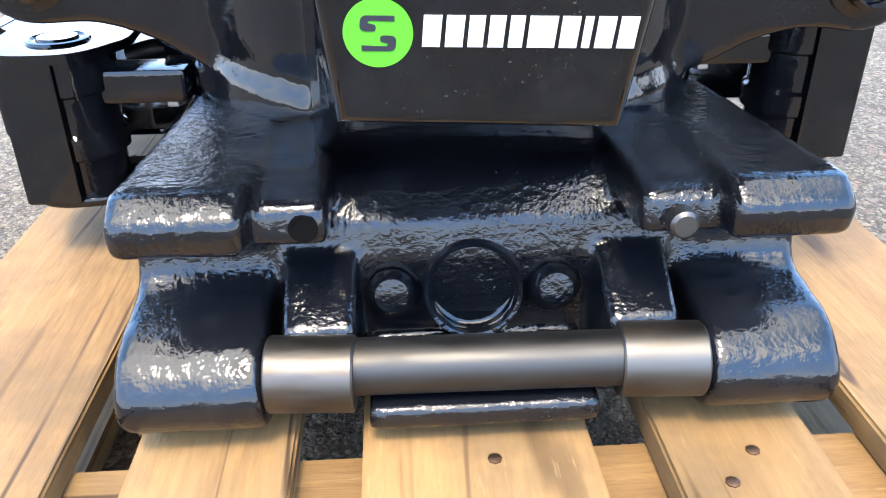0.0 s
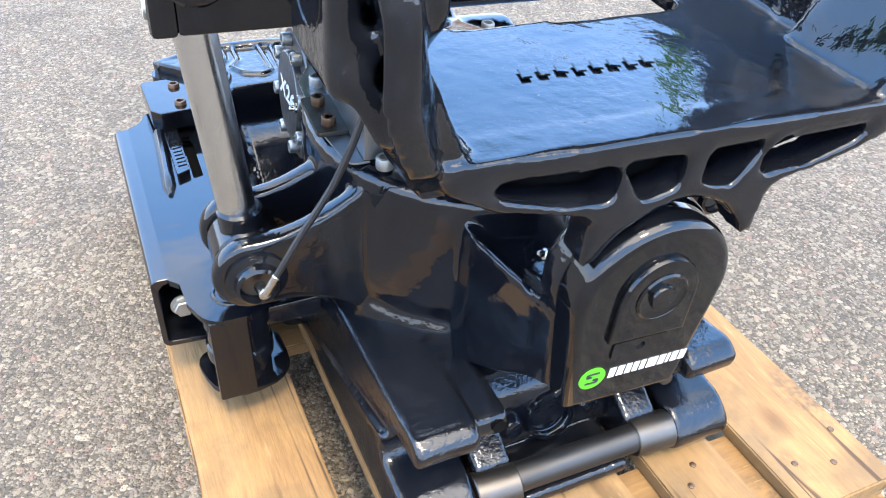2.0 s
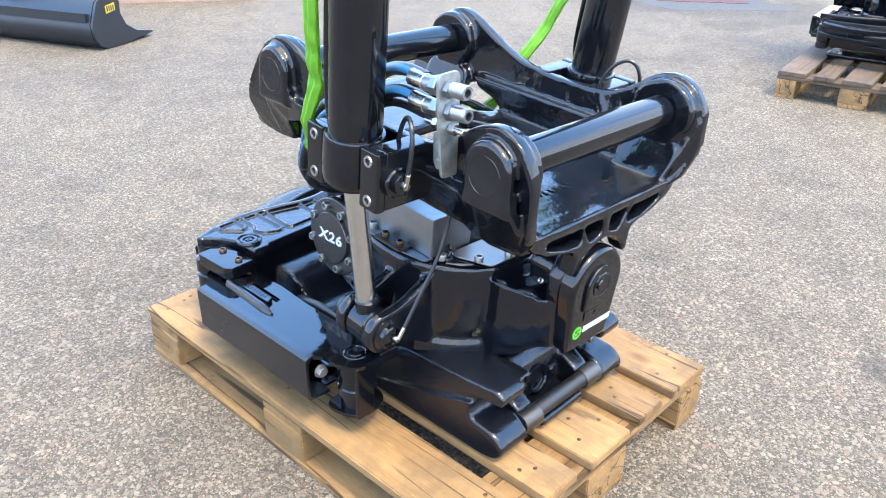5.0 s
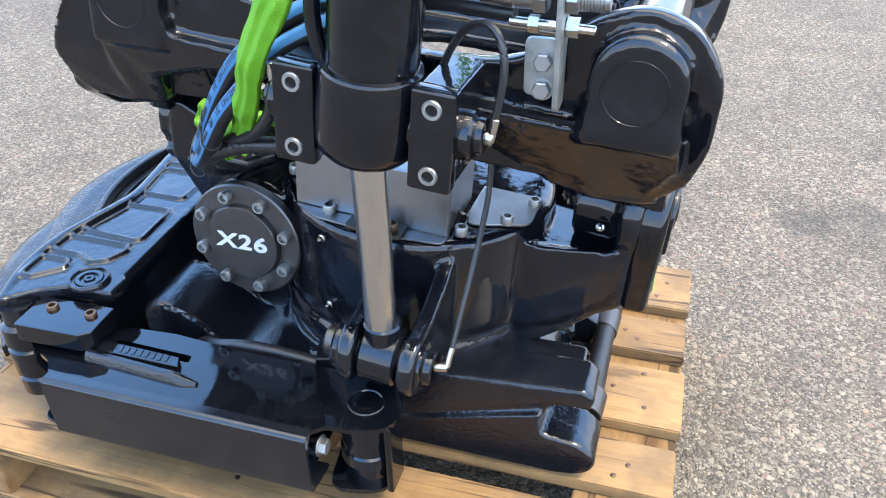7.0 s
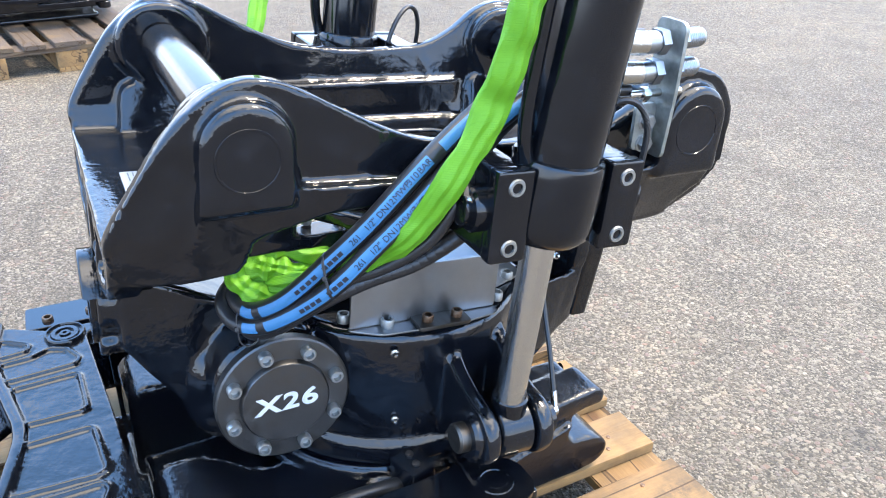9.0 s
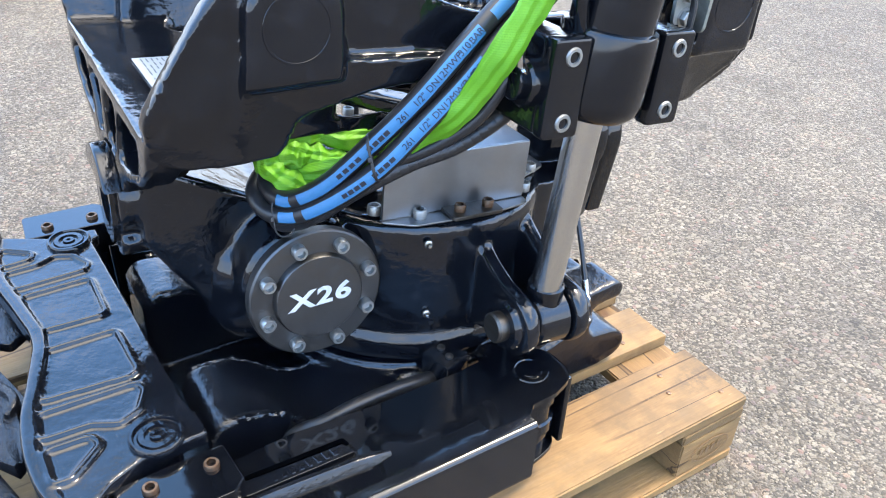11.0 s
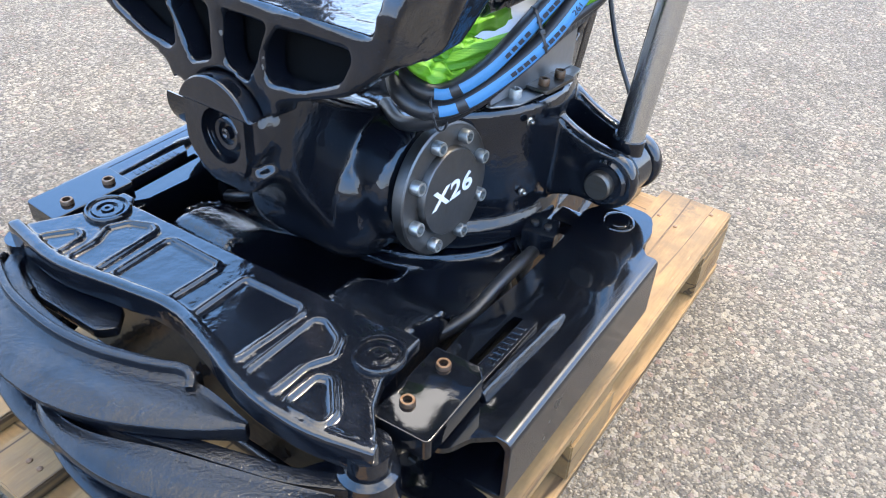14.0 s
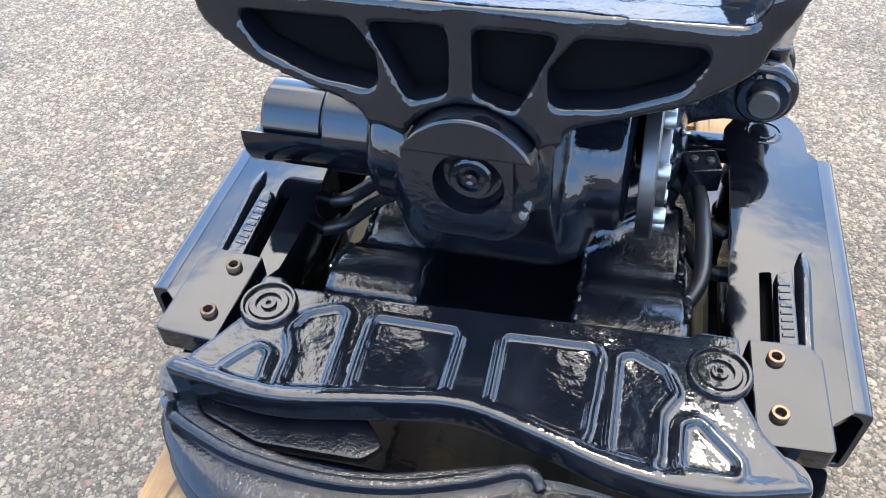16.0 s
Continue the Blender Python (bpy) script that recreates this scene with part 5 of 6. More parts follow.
    part("hinge_bolt", HEX12, M_BOLT, b, "", m=along((X(0.232), -0.172, zt - 0.049), (X(0.232), -0.172, zt - 1)) @ Matrix.Scale(0.75, 4))
    # end bolt
    part("end_bolt", HEX12, M_BOLT, b, "zinc-plated hex bolt", m=along((X(0.374), -0.124, zt - 0.040), (X(0.374), -1, zt - 0.040)) @ Matrix.Scale(1.05, 4))
    # low bar with cast-in marks and the pointed rib welded beside it
    part("marked_bar", plate(rounded([(X(0.317), 0.118, 0.003), (X(0.336), 0.108, 0.003), (X(0.335), 0.248, 0.003), (X(0.313), 0.250, 0.003)]), 0.011, T3((0, 0, zt - 0.001)), bev=0.003), M_CAST, b)
    for k in range(8):
        part("cast_mark", plate([(X(0.318), 0.132 + k * 0.011), (X(0.331), 0.130 + k * 0.011), (X(0.331), 0.135 + k * 0.011), (X(0.318), 0.137 + k * 0.011)], 0.0018, T3((0, 0, zt + 0.0095)), bev=0.0006, segs=1), M_CAST, b)
    ridge = [(X(0.352), 0.070, zt), (X(0.3505), 0.095, zt), (X(0.348), 0.14, zt), (X(0.345), 0.19, zt), (X(0.342), 0.256, zt)]
    part("rib", sweep(glide(ridge, 5), [(-0.010, -0.002), (0.010, -0.002), (0.0095, 0.001), (0.0050, 0.0105), (0.0025, 0.0125), (-0.0025, 0.0125), (-0.0050, 0.0105), (-0.0095, 0.001)], scale=lambda t: (0.4 + 0.6 * min(1, t * 4), 0.35 + 0.65 * min(1, t * 3))), M_ROUGH, b)
    part("bolted_plate", plate(rounded([(X(0.274), 0.250, 0.003), (X(0.334), 0.246, 0.003), (X(0.347), 0.262, 0.004), (X(0.350), 0.372, 0.008), (X(0.278), 0.376, 0.004)]), 0.030, T3((0, 0, zt + up)), bev=0.006), M_SHEET, b)
    for y in (0.272, 0.340):
        part("bolt", CAP12, M_RUSTY, b, "brown rusty socket screw", m=T3((X(0.300), y, zt + up + 0.0235)) @ Matrix.Scale(0.96, 4))
    return b


side_box(-1, 0.329, grip, 0.0, 0.011)
side_box(1, 0.350, grip)
# knuckles
for x, y in ((-0.300, 0.408), (0.296, 0.408)):
    part("knuckle", lathe([(0.030, 0.200), (0.034, 0.204), (0.034, 0.232), (0.030, 0.236), (0.030, 0.240), (0.035, 0.243), (0.035, 0.288), (0.030, 0.292), (0.030, 0.296), (0.035, 0.300), (0.034, 0.332), (0.026, 0.337), (0.026, 0.366)], T3((x, y, 0)), 36), M_CAST, grip)
# two interlocking claws, each a channel of two flanges on an upright web
def flange(outer, inner, thick, ridge=0.0):
    """Curved arm: rails along the inner and outer edge of its top, with a thick rounded lip."""
    mid = [tuple(Vector(a).lerp(Vector(b), 0.16) - Vector((0, 0, ridge))) for a, b in zip(inner, outer)]
    belly = [tuple(Vector(a).lerp(Vector(b), 0.62) + Vector((0, 0, 0.003))) for a, b in zip(inner, outer)]
    low_o = [tuple(Vector(b).lerp(Vector(a), 0.10) - Vector((0, 0, thick))) for a, b in zip(inner, outer)]
    low_i = [(x, y, z - thick * 0.8) for x, y, z in inner]
    return loft([inner, mid, belly, outer, low_o, low_i])


def claw_web(pts, z0, z1, half):
    path = [Vector((x, y, (z0 + z1) / 2)) for x, y, _ in glide([(x, y, 0) for x, y in pts], 5)]
    h = (z1 - z0) / 2
    return sweep(path, rounded([(-half, -h, 0.004), (half, -h, 0.004), (half, h, 0.004), (-half, h, 0.004)], 2))


U_OUT = [(0.306, 0.440, 0.350), (0.298, 0.465, 0.351), (0.262, 0.505, 0.352), (0.208, 0.540, 0.352), (0.125, 0.565, 0.352), (0.042, 0.566, 0.352), (-0.037, 0.546, 0.353), (-0.118, 0.505, 0.355), (-0.177, 0.462, 0.357)]
U_IN = [(0.298, 0.436, 0.354), (0.284, 0.458, 0.358), (0.245, 0.474, 0.360), (0.195, 0.488, 0.361), (0.115, 0.494, 0.361), (0.045, 0.486, 0.360), (-0.020, 0.465, 0.359), (-0.090, 0.446, 0.358), (-0.172, 0.452, 0.356)]
L_OUT = [(0.310, 0.440, 0.300), (0.300, 0.474, 0.300), (0.255, 0.517, 0.300), (0.205, 0.545, 0.300), (0.15, 0.562, 0.300), (0.10, 0.573, 0.300), (0.055, 0.577, 0.300), (0.02, 0.575, 0.300), (-0.02, 0.566, 0.300)]
L_IN = [(0.295, 0.436, 0.302), (0.27, 0.458, 0.303), (0.222, 0.485, 0.303), (0.18, 0.505, 0.303), (0.135, 0.517, 0.303), (0.09, 0.525, 0.303), (0.05, 0.531, 0.303), (0.012, 0.538, 0.302), (-0.018, 0.556, 0.300)]
M_OUT = [(0.070, 0.548, 0.322), (0.060, 0.560, 0.322), (0.020, 0.575, 0.323), (-0.040, 0.581, 0.325), (-0.100, 0.577, 0.327), (-0.160, 0.561, 0.329), (-0.213, 0.538, 0.331), (-0.258, 0.510, 0.333), (-0.306, 0.467, 0.337)]
M_IN = [(0.066, 0.546, 0.324), (0.045, 0.553, 0.326), (-0.010, 0.553, 0.330), (-0.060, 0.540, 0.333), (-0.105, 0.522, 0.335), (-0.155, 0.506, 0.336), (-0.200, 0.492, 0.337), (-0.245, 0.478, 0.338), (-0.297, 0.458, 0.338)]
B_OUT = [(0.060, 0.555, 0.272), (0.050, 0.565, 0.272), (0.0, 0.578, 0.272), (-0.06, 0.583, 0.272), (-0.12, 0.576, 0.271), (-0.18, 0.557, 0.270), (-0.235, 0.531, 0.270), (-0.275, 0.500, 0.270), (-0.310, 0.465, 0.269)]
B_IN = [(0.056, 0.552, 0.272), (0.03, 0.550, 0.273), (-0.01, 0.545, 0.274), (-0.06, 0.536, 0.274), (-0.11, 0.526, 0.273), (-0.16, 0.511, 0.272), (-0.205, 0.491, 0.272), (-0.25, 0.470, 0.271), (-0.301, 0.456, 0.270)]
LEFT_WEB = [(0.294, 0.418), (0.272, 0.448), (0.235, 0.464), (0.185, 0.478), (0.11, 0.484), (0.05, 0.476), (-0.02, 0.455), (-0.075, 0.440)]
RIGHT_WEB = [(-0.300, 0.430), (-0.24, 0.462), (-0.18, 0.482), (-0.12, 0.500), (-0.06, 0.518), (0.0, 0.534), (0.045, 0.543)]
for label, top, low, web, z0, z1, knee in (("broad black gripper claw whose blunt tip lies over the other", (U_OUT, U_IN), (L_OUT, L_IN), LEFT_WEB, 0.286, 0.352, 1), ("black gripper claw with two curved flanges", (M_OUT, M_IN), (B_OUT, B_IN), RIGHT_WEB, 0.254, 0.330, -1)):
    claw = part("claw", claw_web(web, z0, z1, 0.011), M_CLAW, grip, label, 50)
    part("flange", flange(top[0], top[1], 0.024, 0.003 if knee > 0 else 0.0), M_CLAW, claw, "", 60)
    part("flange", flange(low[0], low[1], 0.020), M_CLAW, claw, "", 60)
    part("claw_root", plate(rounded([(knee * 0.318, 0.392, 0.01), (knee * 0.262, 0.392, 0.01), (knee * 0.225, 0.450, 0.02), (knee * 0.24, 0.474, 0.01), (knee * 0.318, 0.440, 0.02)]), z1 - z0 - 0.024, T3((0, 0, z0 + 0.008)), bev=0.006), M_CLAW, claw)
    if knee > 0:                                   # raised rib on the inner edge of the upper flange
        rib = glide([(x, y, z + 0.004) for x, y, z in U_IN[1:7]] + [(-0.060, 0.447, 0.363), (-0.078, 0.447, 0.362), (-0.087, 0.457, 0.356)], 6)
        part("rib", sweep(rib, rounded([(-0.006, -0.010), (0.006, -0.010), (0.0055, 0.006, 0.004), (-0.0055, 0.006, 0.004)], 3)), M_CLAW, claw)
        part("inner_ledge", plate(rounded([(0.285, 0.432, 0.01), (0.20, 0.458, 0.03), (0.09, 0.455, 0.02), (0.072, 0.436, 0.01), (0.10, 0.405, 0.02), (0.28, 0.398, 0.01)]), 0.016, T3((0, 0, 0.326)), bev=0.004), M_CLAW, claw)

# hydraulic hoses down into the side channels
SHORT = [[(0.165, -0.03, 0.310), (0.211, 0.008, 0.302), (0.239, 0.044, 0.300), (0.273, 0.053, 0.296), (0.31, 0.05, 0.285)], [(0.16, -0.01, 0.285), (0.21, 0.034, 0.282), (0.239, 0.076, 0.280), (0.275, 0.094, 0.278), (0.31, 0.095, 0.27)],
         [(-0.175, -0.10, 0.30), (-0.221, -0.073, 0.288), (-0.241, -0.024, 0.280), (-0.285, 0.001, 0.278), (-0.32, 0.0, 0.27)], [(-0.17, -0.05, 0.275), (-0.222, -0.007, 0.262), (-0.245, 0.043, 0.258), (-0.288, 0.055, 0.26), (-0.32, 0.05, 0.26)]]
SHORT.append([(-0.205, 0.165, 0.272), (-0.236, 0.115, 0.297), (-0.240, 0.065, 0.309), (-0.238, 0.010, 0.309), (-0.236, -0.045, 0.303), (-0.226, -0.10, 0.288), (-0.20, -0.14, 0.27)])
for q in SHORT:
    part("hose", hose(q, 0.0105, 12), M_RUBBER, coup, "short black hydraulic hose")
part("port_block", box((0.05, 0.045, 0.04), pose(-0.232, -0.085, 0.315, 0, 0, 15), 0.004), M_CAST, coup)
for dx in (-0.011, 0.011):
    part("port_screw", lathe([(0.006, 0), (0.006, 0.003), (0.003, 0.004), (0, 0.004)], T3((-0.232 + dx, -0.085, 0.335)), 12), M_GUN, coup)

# ---- hoses on the hitch ----
H1 = [(-0.286, -0.352, 0.926), (-0.275, -0.29, 0.928), (-0.256, -0.224, 0.910), (-0.258, -0.172, 0.872), (-0.278, -0.102, 0.838), (-0.284, -0.045, 0.795), (-0.272, -0.003, 0.746), (-0.247, 0.036, 0.695), (-0.214, 0.078, 0.640), (-0.180, 0.108, 0.611), (-0.152, 0.120, 0.611), (-0.128, 0.115, 0.622), (-0.11, 0.085, 0.63), (-0.08, 0.03, 0.63)]
H2 = [(-0.283, -0.350, 0.888), (-0.275, -0.28, 0.890), (-0.266, -0.218, 0.868), (-0.275, -0.156, 0.840), (-0.291, -0.097, 0.810), (-0.290, -0.050, 0.765), (-0.280, -0.005, 0.719), (-0.258, 0.035, 0.668), (-0.222, 0.075, 0.622), (-0.188, 0.108, 0.594), (-0.157, 0.130, 0.591), (-0.128, 0.132, 0.606), (-0.10, 0.10, 0.615), (-0.07, 0.03, 0.61)]


def printed_hose(pts, parent):
    """Black hose with a blue lay line that faces outwards and up."""
    path = glide(pts, 8)
    h = part("hose", sweep(path, circle(0, 0, 0.0115, 16), (-0.8, 0.35, 0.5)), M_RUBBER, parent, "black half-inch hydraulic hose with blue printed band")
    band = [(0.0118 * math.cos(a), 0.0118 * math.sin(a)) for a in np.linspace(radians(68), radians(134), 6)] + [(0.0112 * math.cos(a), 0.0112 * math.sin(a)) for a in np.linspace(radians(134), radians(68), 6)]
    n = len(path)
    for a, b in ((0.02, 0.16), (0.175, 0.33), (0.345, 0.66), (0.68, 0.72)):
        seg = path[int(a * n):int(b * n) + 1]
        part("blue_band", sweep(seg, band, (-0.8, 0.35, 0.5)), M_BLUE, h, "blue band with dark print")
    # print along the band
    up = Vector((-0.8, 0.35, 0.5))

    def put(bm_or_me, i0, centre_angle=102):
        p, q = path[i0], path[min(i0 + 3, n - 1)]
        d = (p - q).normalized()                      # text runs upwards along the hose
        dd = -d
        side = dd.cross(up).normalized()
        nrm = side.cross(dd).normalized()
        a = radians(centre_angle)
        out = side * math.cos(a) + nrm * math.sin(a)
        y = out.cross(d)
        return Matrix.Translation(p + out * 0.0121) @ Matrix((d, y, out)).transposed().to_4x4()
    i = int(0.36 * n)
    for txt, step in (("BAR", 2), ("310", 2), ("MWP", 3), ("DN12", 3), ("1/2\"", 3), ("261", 3)):
        part("print", lettering(txt, 0.0105, put(None, i), 0.0002), M_INK, h, "small dark printed rating")
        i += step
    for _ in range(2):
        for k in range(4):
            part("print_bar", plate([(-0.0035, -0.0025), (0.0035, -0.0025), (0.0035, 0.0025), (-0.0035, 0.0025)], 0.0002, put(None, i), bev=0), M_INK, h)
            i += 1
        i += 1
    return h


printed_hose(H1, rot)
printed_hose(H2, rot)
C3 = [(-0.278, -0.35, 0.862), (-0.262, -0.26, 0.862), (-0.262, -0.20, 0.845), (-0.285, -0.14, 0.815), (-0.305, -0.10, 0.775), (-0.296, -0.07, 0.725), (-0.27, -0.03, 0.688), (-0.235, 0.03, 0.655), (-0.19, 0.075, 0.60), (-0.12, 0.085, 0.555)]
part("hose", hose(C3, 0.0080, 10), M_RUBBER, rot, "thin black hose")
C4 = [(-0.265, -0.165, 0.735), (-0.27, -0.125, 0.708), (-0.258, -0.07, 0.676), (-0.252, -0.01, 0.664), (-0.235, 0.05, 0.636), (-0.19, 0.095, 0.585), (-0.12, 0.105, 0.548), (-0.06, 0.07, 0.543)]
c4 = part("hose", hose(C4, 0.0095, 12), M_RUBBER, rot, "black hose in a spiral wrap")
wrapm = mesh_of(lathe([(0.0100, -0.0075), (0.0108, -0.006), (0.0108, 0.006), (0.0100, 0.0075)], None, 12, cap=False), "wrap_turn")
gp = glide(C4, 6)
for k in range(2, len(gp) - 14):
    part("wrap_turn", wrapm, M_RUBBER, c4, m=along(gp[k], gp[k + 1]))
# cable ties round both hoses
for a, b in (((-0.247, 0.036, 0.695), (-0.258, 0.035, 0.668)), ((-0.172, 0.117, 0.600), (-0.180, 0.118, 0.578))):
    mid = (Vector(a) + Vector(b)) / 2
    wd = Vector(b) - Vector(a)
    tang = Vector((0.45, 0.65, -0.6)) if a[2] > 0.6 else Vector((0.9, 0.1, -0.4))
    x = wd.normalized()
    z = (tang - x * tang.dot(x)).normalized()
    m = Matrix.Translation(mid) @ Matrix((x, z.cross(x), z)).transposed().to_4x4()
    L = wd.length / 2
    o = [(L + 0.0135 * math.cos(t), 0.0135 * math.sin(t)) for t in np.linspace(-math.pi / 2, math.pi / 2, 9)] + [(-L + 0.0135 * math.cos(t), 0.0135 * math.sin(t)) for t in np.linspace(math.pi / 2, 1.5 * math.pi, 9)]
    i_ = [(x_ * 0.93, y_ * 0.9) for x_, y_ in o]
    part("cable_tie", join(plate(o, 0.0035, m @ T3((0, 0, -0.0017)), [i_], 0.0005, 1), box((0.006, 0.005, 0.006), m @ T3((0, 0.0145, 0)), 0.001)), M_RUBBER, rot)

# coupling bracket with two nipples and a small fitting
br = part("coupling_bracket", join(plate(rounded([(-0.395, 0.782, 0.008), (-0.362, 0.782, 0.008), (-0.362, 0.842, 0.008), (-0.395, 0.842, 0.008)]), 0.006, T3((-0.284, 0, 0)) @ YZ, bev=0.001),
                                   plate(rounded([(-0.303, 0.772, 0.01), (-0.268, 0.772, 0.004), (-0.264, 0.86, 0.01), (-0.262, 0.945, 0.012), (-0.312, 0.945, 0.012), (-0.310, 0.86, 0.02)]), 0.006, T3((0, -0.395, 0)) @ XZ, bev=0.001)), M_GALV, rot, "dull galvanised coupling bracket")
for z in (0.819, 0.790):
    part("bolt", HEX12, M_BOLT, br, m=along((-0.283, -0.381, z), (-1, -0.381, z)) @ Matrix.Scale(0.85, 4))
for x, z in ((-0.290, 0.921), (-0.287, 0.884)):
    part("nipple", join(rod((x, -0.352, z), (x, -0.372, z), 0.0135, 0.001, 18), lathe([(0.0165, 0), (0.0165, 0.012), (0.0145, 0.014), (0, 0.014)], along((x, -0.370, z), (x, -1, z)), 6), lathe([(0.0155, 0), (0.0155, 0.010), (0, 0.010)], along((x, -0.402, z), (x, -1, z)), 6),
                        lathe([(0.0125, 0)] + [p for k in range(9) for p in ((0.0125, 0.002 + k * 0.003), (0.0116, 0.0035 + k * 0.003))] + [(0.011, 0.031), (0.007, 0.031), (0.007, 0.01), (0, 0.01)], along((x, -0.411, z), (x, -1, z)), 20)), M_ZINC, br, "threaded zinc-plated hose nipple", 25)
    part("ferrule", rod((x + 0.002, -0.318, z + 0.003), (x, -0.354, z), 0.0145, 0.002, 20), M_NICKEL, br)
part("small_fitting", join(rod((-0.284, -0.345, 0.857), (-0.284, -0.430, 0.853), 0.005, 0.001, 12), lathe([(0.009, 0), (0.009, 0.010), (0, 0.010)], along((-0.284, -0.365, 0.856), (-0.284, -1, 0.84)), 6), lathe([(0.010, 0), (0.010, 0.012), (0, 0.012)], along((-0.284, -0.402, 0.855), (-0.284, -1, 0.84)), 6)), M_NICKEL, br)

# ---- lifting sling ----
S1 = [(-0.375, -0.195, 1.34), (-0.362, -0.165, 1.12), (-0.349, -0.142, 0.99), (-0.340, -0.130, 0.928), (-0.330, -0.118, 0.879), (-0.327, -0.086, 0.822), (-0.302, -0.050, 0.748), (-0.268, -0.020, 0.704), (-0.228, 0.012, 0.664), (-0.186, 0.048, 0.638), (-0.155, 0.085, 0.628), (-0.12, 0.115, 0.625), (-0.07, 0.09, 0.63), (0.0, 0.05, 0.64), (0.10, 0.07, 0.65), (0.19, 0.075, 0.67), (0.25, 0.05, 0.64), (0.305, -0.01, 0.70), (0.335, -0.055, 0.80), (0.365, -0.08, 0.85), (0.392, -0.107, 0.92), (0.44, -0.15, 1.05), (0.50, -0.20, 1.34)]
SEC = rounded([(-0.0225, -0.004, 0.003), (-0.0165, -0.0055, 0.003), (-0.008, -0.0095, 0.006), (0.0, -0.0075, 0.006), (0.008, -0.0100, 0.006), (0.0165, -0.0055, 0.003), (0.0225, -0.004, 0.003), (0.0225, 0.004, 0.003), (0.0165, 0.0055, 0.003), (0.008, 0.0095, 0.006), (0.0, 0.0070, 0.006), (-0.008, 0.0100, 0.006), (-0.0165, 0.0055, 0.003), (-0.0225, 0.004, 0.003)], 2)
sl = glide(S1, 14)
bm = sweep(sl, SEC, (-0.95, 0.02, 0.25), lambda t: ((0.86 - 0.22 * max(0.0, min(1.0, (t - 0.17) * 6))) + 0.035 * math.sin(t * 110) + 0.05 * math.sin(t * 47), 1 + 0.22 * math.sin(t * 133 + 1)))
for v in bm.verts:
    v.co += Vector((noise.noise(v.co * 38), noise.noise(v.co * 38 + Vector((9, 0, 0))), noise.noise(v.co * 38 + Vector((0, 9, 0))))) * 0.0026
sling = tagged(part("lifting_sling", bm, M_SLING), "bright green woven polyester round sling drawn under the hitch", "lifting sling")
S2 = [(-0.181, 0.037, 0.624), (-0.174, 0.073, 0.614), (-0.159, 0.103, 0.624), (-0.145, 0.116, 0.644), (-0.134, 0.102, 0.666), (-0.141, 0.066, 0.674), (-0.152, 0.029, 0.664), (-0.155, -0.023, 0.655), (-0.145, -0.071, 0.650)]
S3 = [(-0.171, 0.024, 0.632), (-0.157, 0.065, 0.647), (-0.144, 0.095, 0.655), (-0.124, 0.097, 0.656), (-0.109, 0.049, 0.660)]
loops = []
for pts, amp in ((S2, 0.0032), (S3, 0.0036)):
    bm = sweep(glide(pts, 16), SEC, (-0.75, 0.25, 0.6), lambda t: (0.66 + 0.12 * math.sin(t * 48 + amp * 900), 1.15 + 0.35 * math.sin(t * 62)))
    for v in bm.verts:
        v.co += Vector((noise.noise(v.co * 55), noise.noise(v.co * 55 + Vector((9, 0, 0))), noise.noise(v.co * 55 + Vector((0, 9, 0))))) * amp
    loops.append(bm)
bm = join(*loops)
part("sling_loop", bm, M_SLING, sling)

# ---- things on the yard ----
P2M = pose(3.86, 0.11, 0, 0, 0, 8) @ pose(0, 0, 0, 0, 0, 90)
euro_pallet(P2M, "weathered grey-brown euro pallet on the asphalt carrying another tiltrotator", M_WOODOLD2, M_WOODOLD, "pallets", M_WOODY)
copy_thing(rot, P2M @ T3((0.0, -0.36, 0.144)))

# trenching bucket lying on its back edge
bk = thing("excavator_bucket", (1.1, 4.3, 0.0), "dark grey excavator bucket with a yellow sticker lying on the asphalt", "bucket")
e1 = Vector((0.93, 0.37, 0)).normalized()
e2 = Vector((-0.37, 0.93, 0)).normalized()
BM = Matrix((e1, Vector((0, 0, 1)), -e2)).transposed().to_4x4()
BM.translation = (1.07, 4.06, 0)
side = [(0.0, 0.025), (0.06, 0.003), (0.18, 0.0), (0.50, 0.030), (0.49, 0.042), (0.34, 0.072), (0.25, 0.13), (0.215, 0.21), (0.22, 0.30), (0.225, 0.355), (0.19, 0.385), (0.02, 0.31), (-0.05, 0.17), (-0.04, 0.08)]
for d in (0.0, 1.45):
    part("side_plate", plate(side, 0.02, Matrix.Translation(e2 * d) @ BM, bev=0.003), M_GREY, bk)
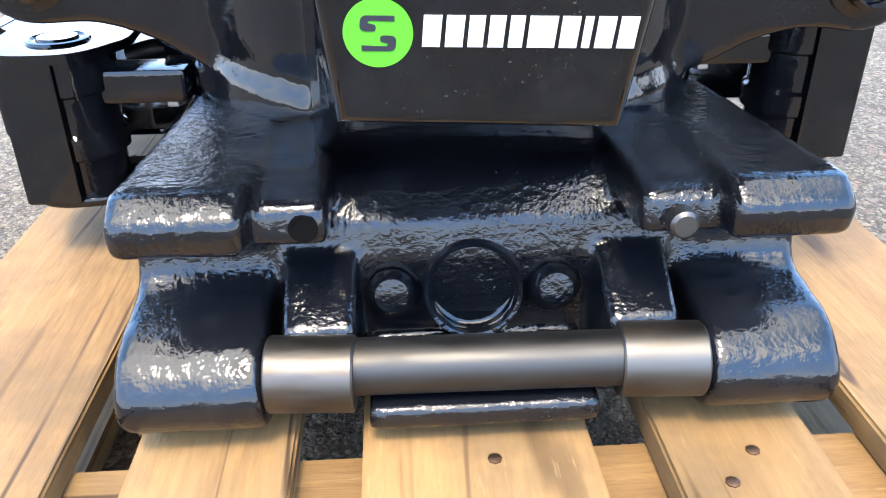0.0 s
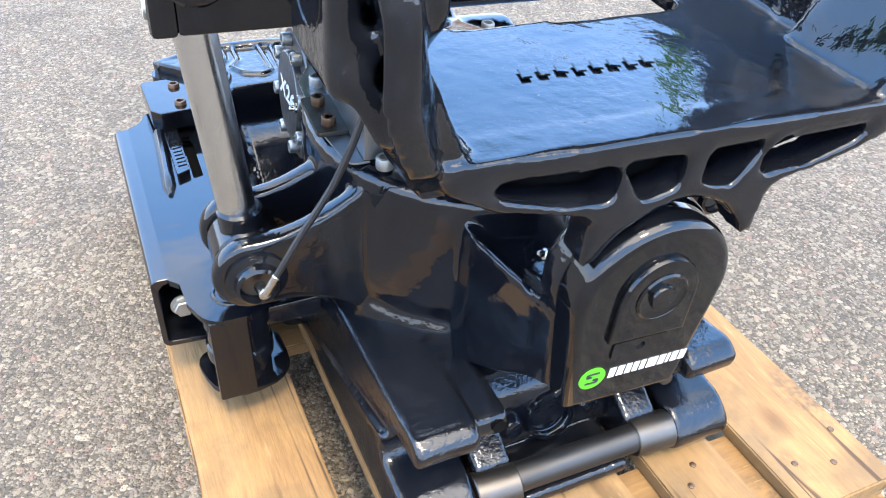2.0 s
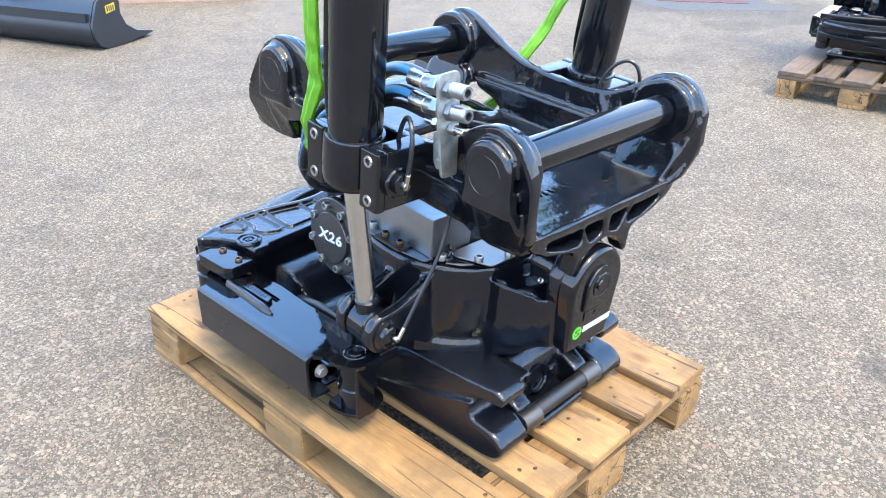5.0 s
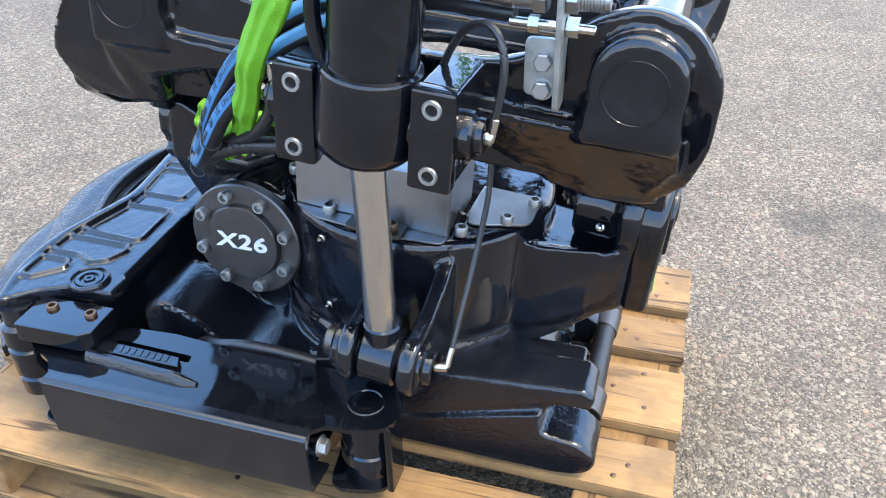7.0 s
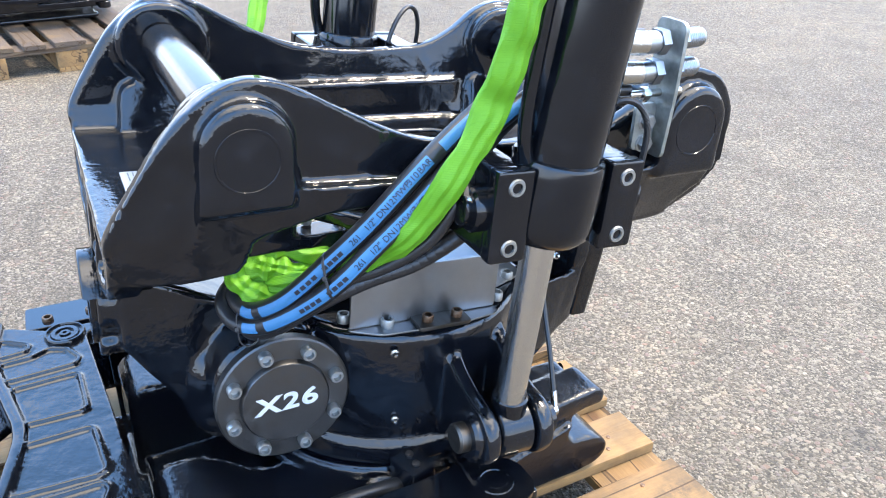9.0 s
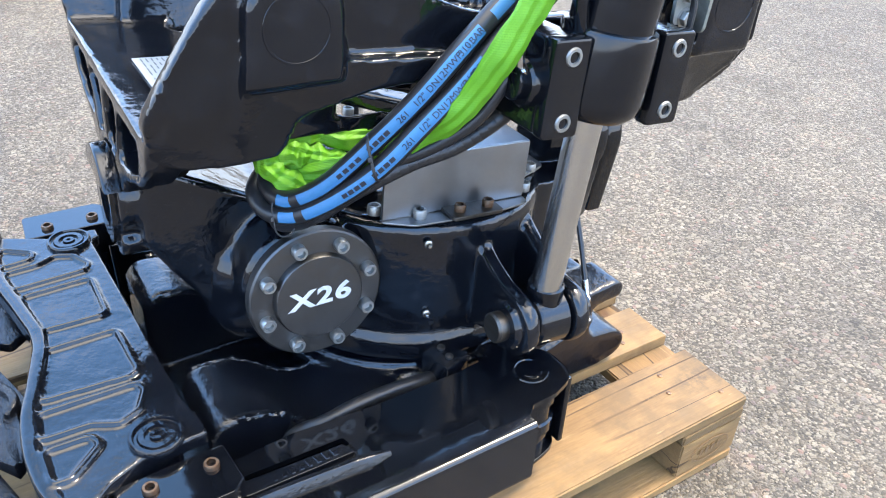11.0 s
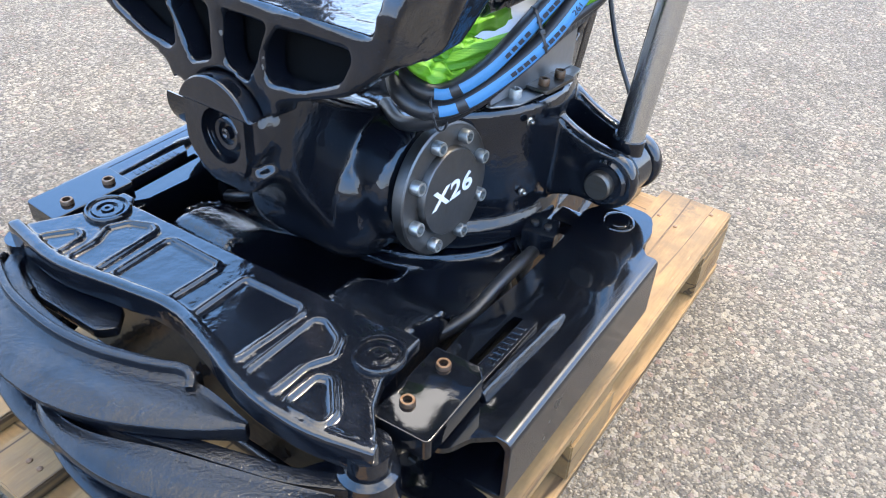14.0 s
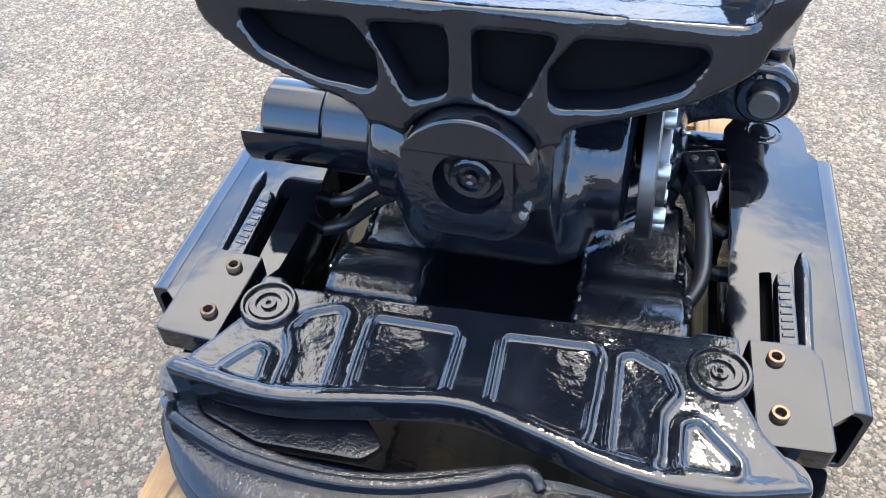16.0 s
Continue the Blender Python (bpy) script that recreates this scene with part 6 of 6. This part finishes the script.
shell = [(0.50, 0.028), (0.18, 0.0), (0.06, 0.003), (0.0, 0.025), (-0.04, 0.08), (-0.05, 0.17), (0.02, 0.31), (0.19, 0.385), (0.19, 0.372), (0.035, 0.30), (-0.033, 0.17), (-0.025, 0.085), (0.01, 0.036), (0.065, 0.016), (0.18, 0.013), (0.50, 0.036)]
part("shell", plate(shell, 1.45, Matrix.Translation(e2 * 1.455) @ BM, bev=0.002), M_GREY, bk)
part("stiffener", sweep([Vector((1.025, 4.05, 0.215)) + e2 * d for d in (0.02, 0.5, 1.0, 1.44)], rounded([(-0.01, -0.03), (0.03, -0.02), (0.03, 0.02), (-0.01, 0.03)])), M_GREY, bk)
part("hitch_ear", box((0.18, 0.04, 0.20), Matrix.Translation(Vector((1.10, 4.08, 0.42)) + e2 * 0.75) @ pose(0, 0, 0, 0, 0, -13), 0.02), M_GREY, bk)
st = Matrix.Translation(e1 * 0.085 + Vector((0, 0, 0.225))) @ BM
stm = part("sticker", plate([(0, 0), (0.085, 0.012), (0.085, 0.062), (0, 0.05)], 0.002, st @ T3((0, 0, 0.0208)), bev=0), M_YELLOW, bk, "yellow sticker with dark bars")
part("sticker_bar", join(*[plate([(0.010 + k * 0.018, 0.012), (0.020 + k * 0.018, 0.014), (0.020 + k * 0.018, 0.048), (0.010 + k * 0.018, 0.046)], 0.0006, st @ T3((0, 0, 0.0228)), bev=0) for k in range(4)]), M_INK, stm)
# dusty blade farther off
bl = thing("grading_blade", (2.4, 5.25, 0.0), "dusty rust-brown grading blade lying on the asphalt", "blade")
d1 = Vector((0.86, -0.61, 0)).normalized()
bp = [Vector((2.88, 4.92, 0.0)) - d1 * k for k in (0.0, 0.8, 1.8)]
part("mouldboard", sweep(bp, [(0.0, 0.0), (0.10, 0.0), (0.06, 0.06), (0.04, 0.16), (0.06, 0.30), (0.10, 0.40), (0.08, 0.41), (0.03, 0.32), (0.005, 0.16)]), M_RUST, bl)
part("cutting_edge", sweep([p + Vector((0, 0, 0.001)) for p in bp], [(-0.03, 0.0), (0.0, 0.0), (0.012, 0.05), (-0.006, 0.05)]), M_RUST, bl, "worn pale cutting edge")
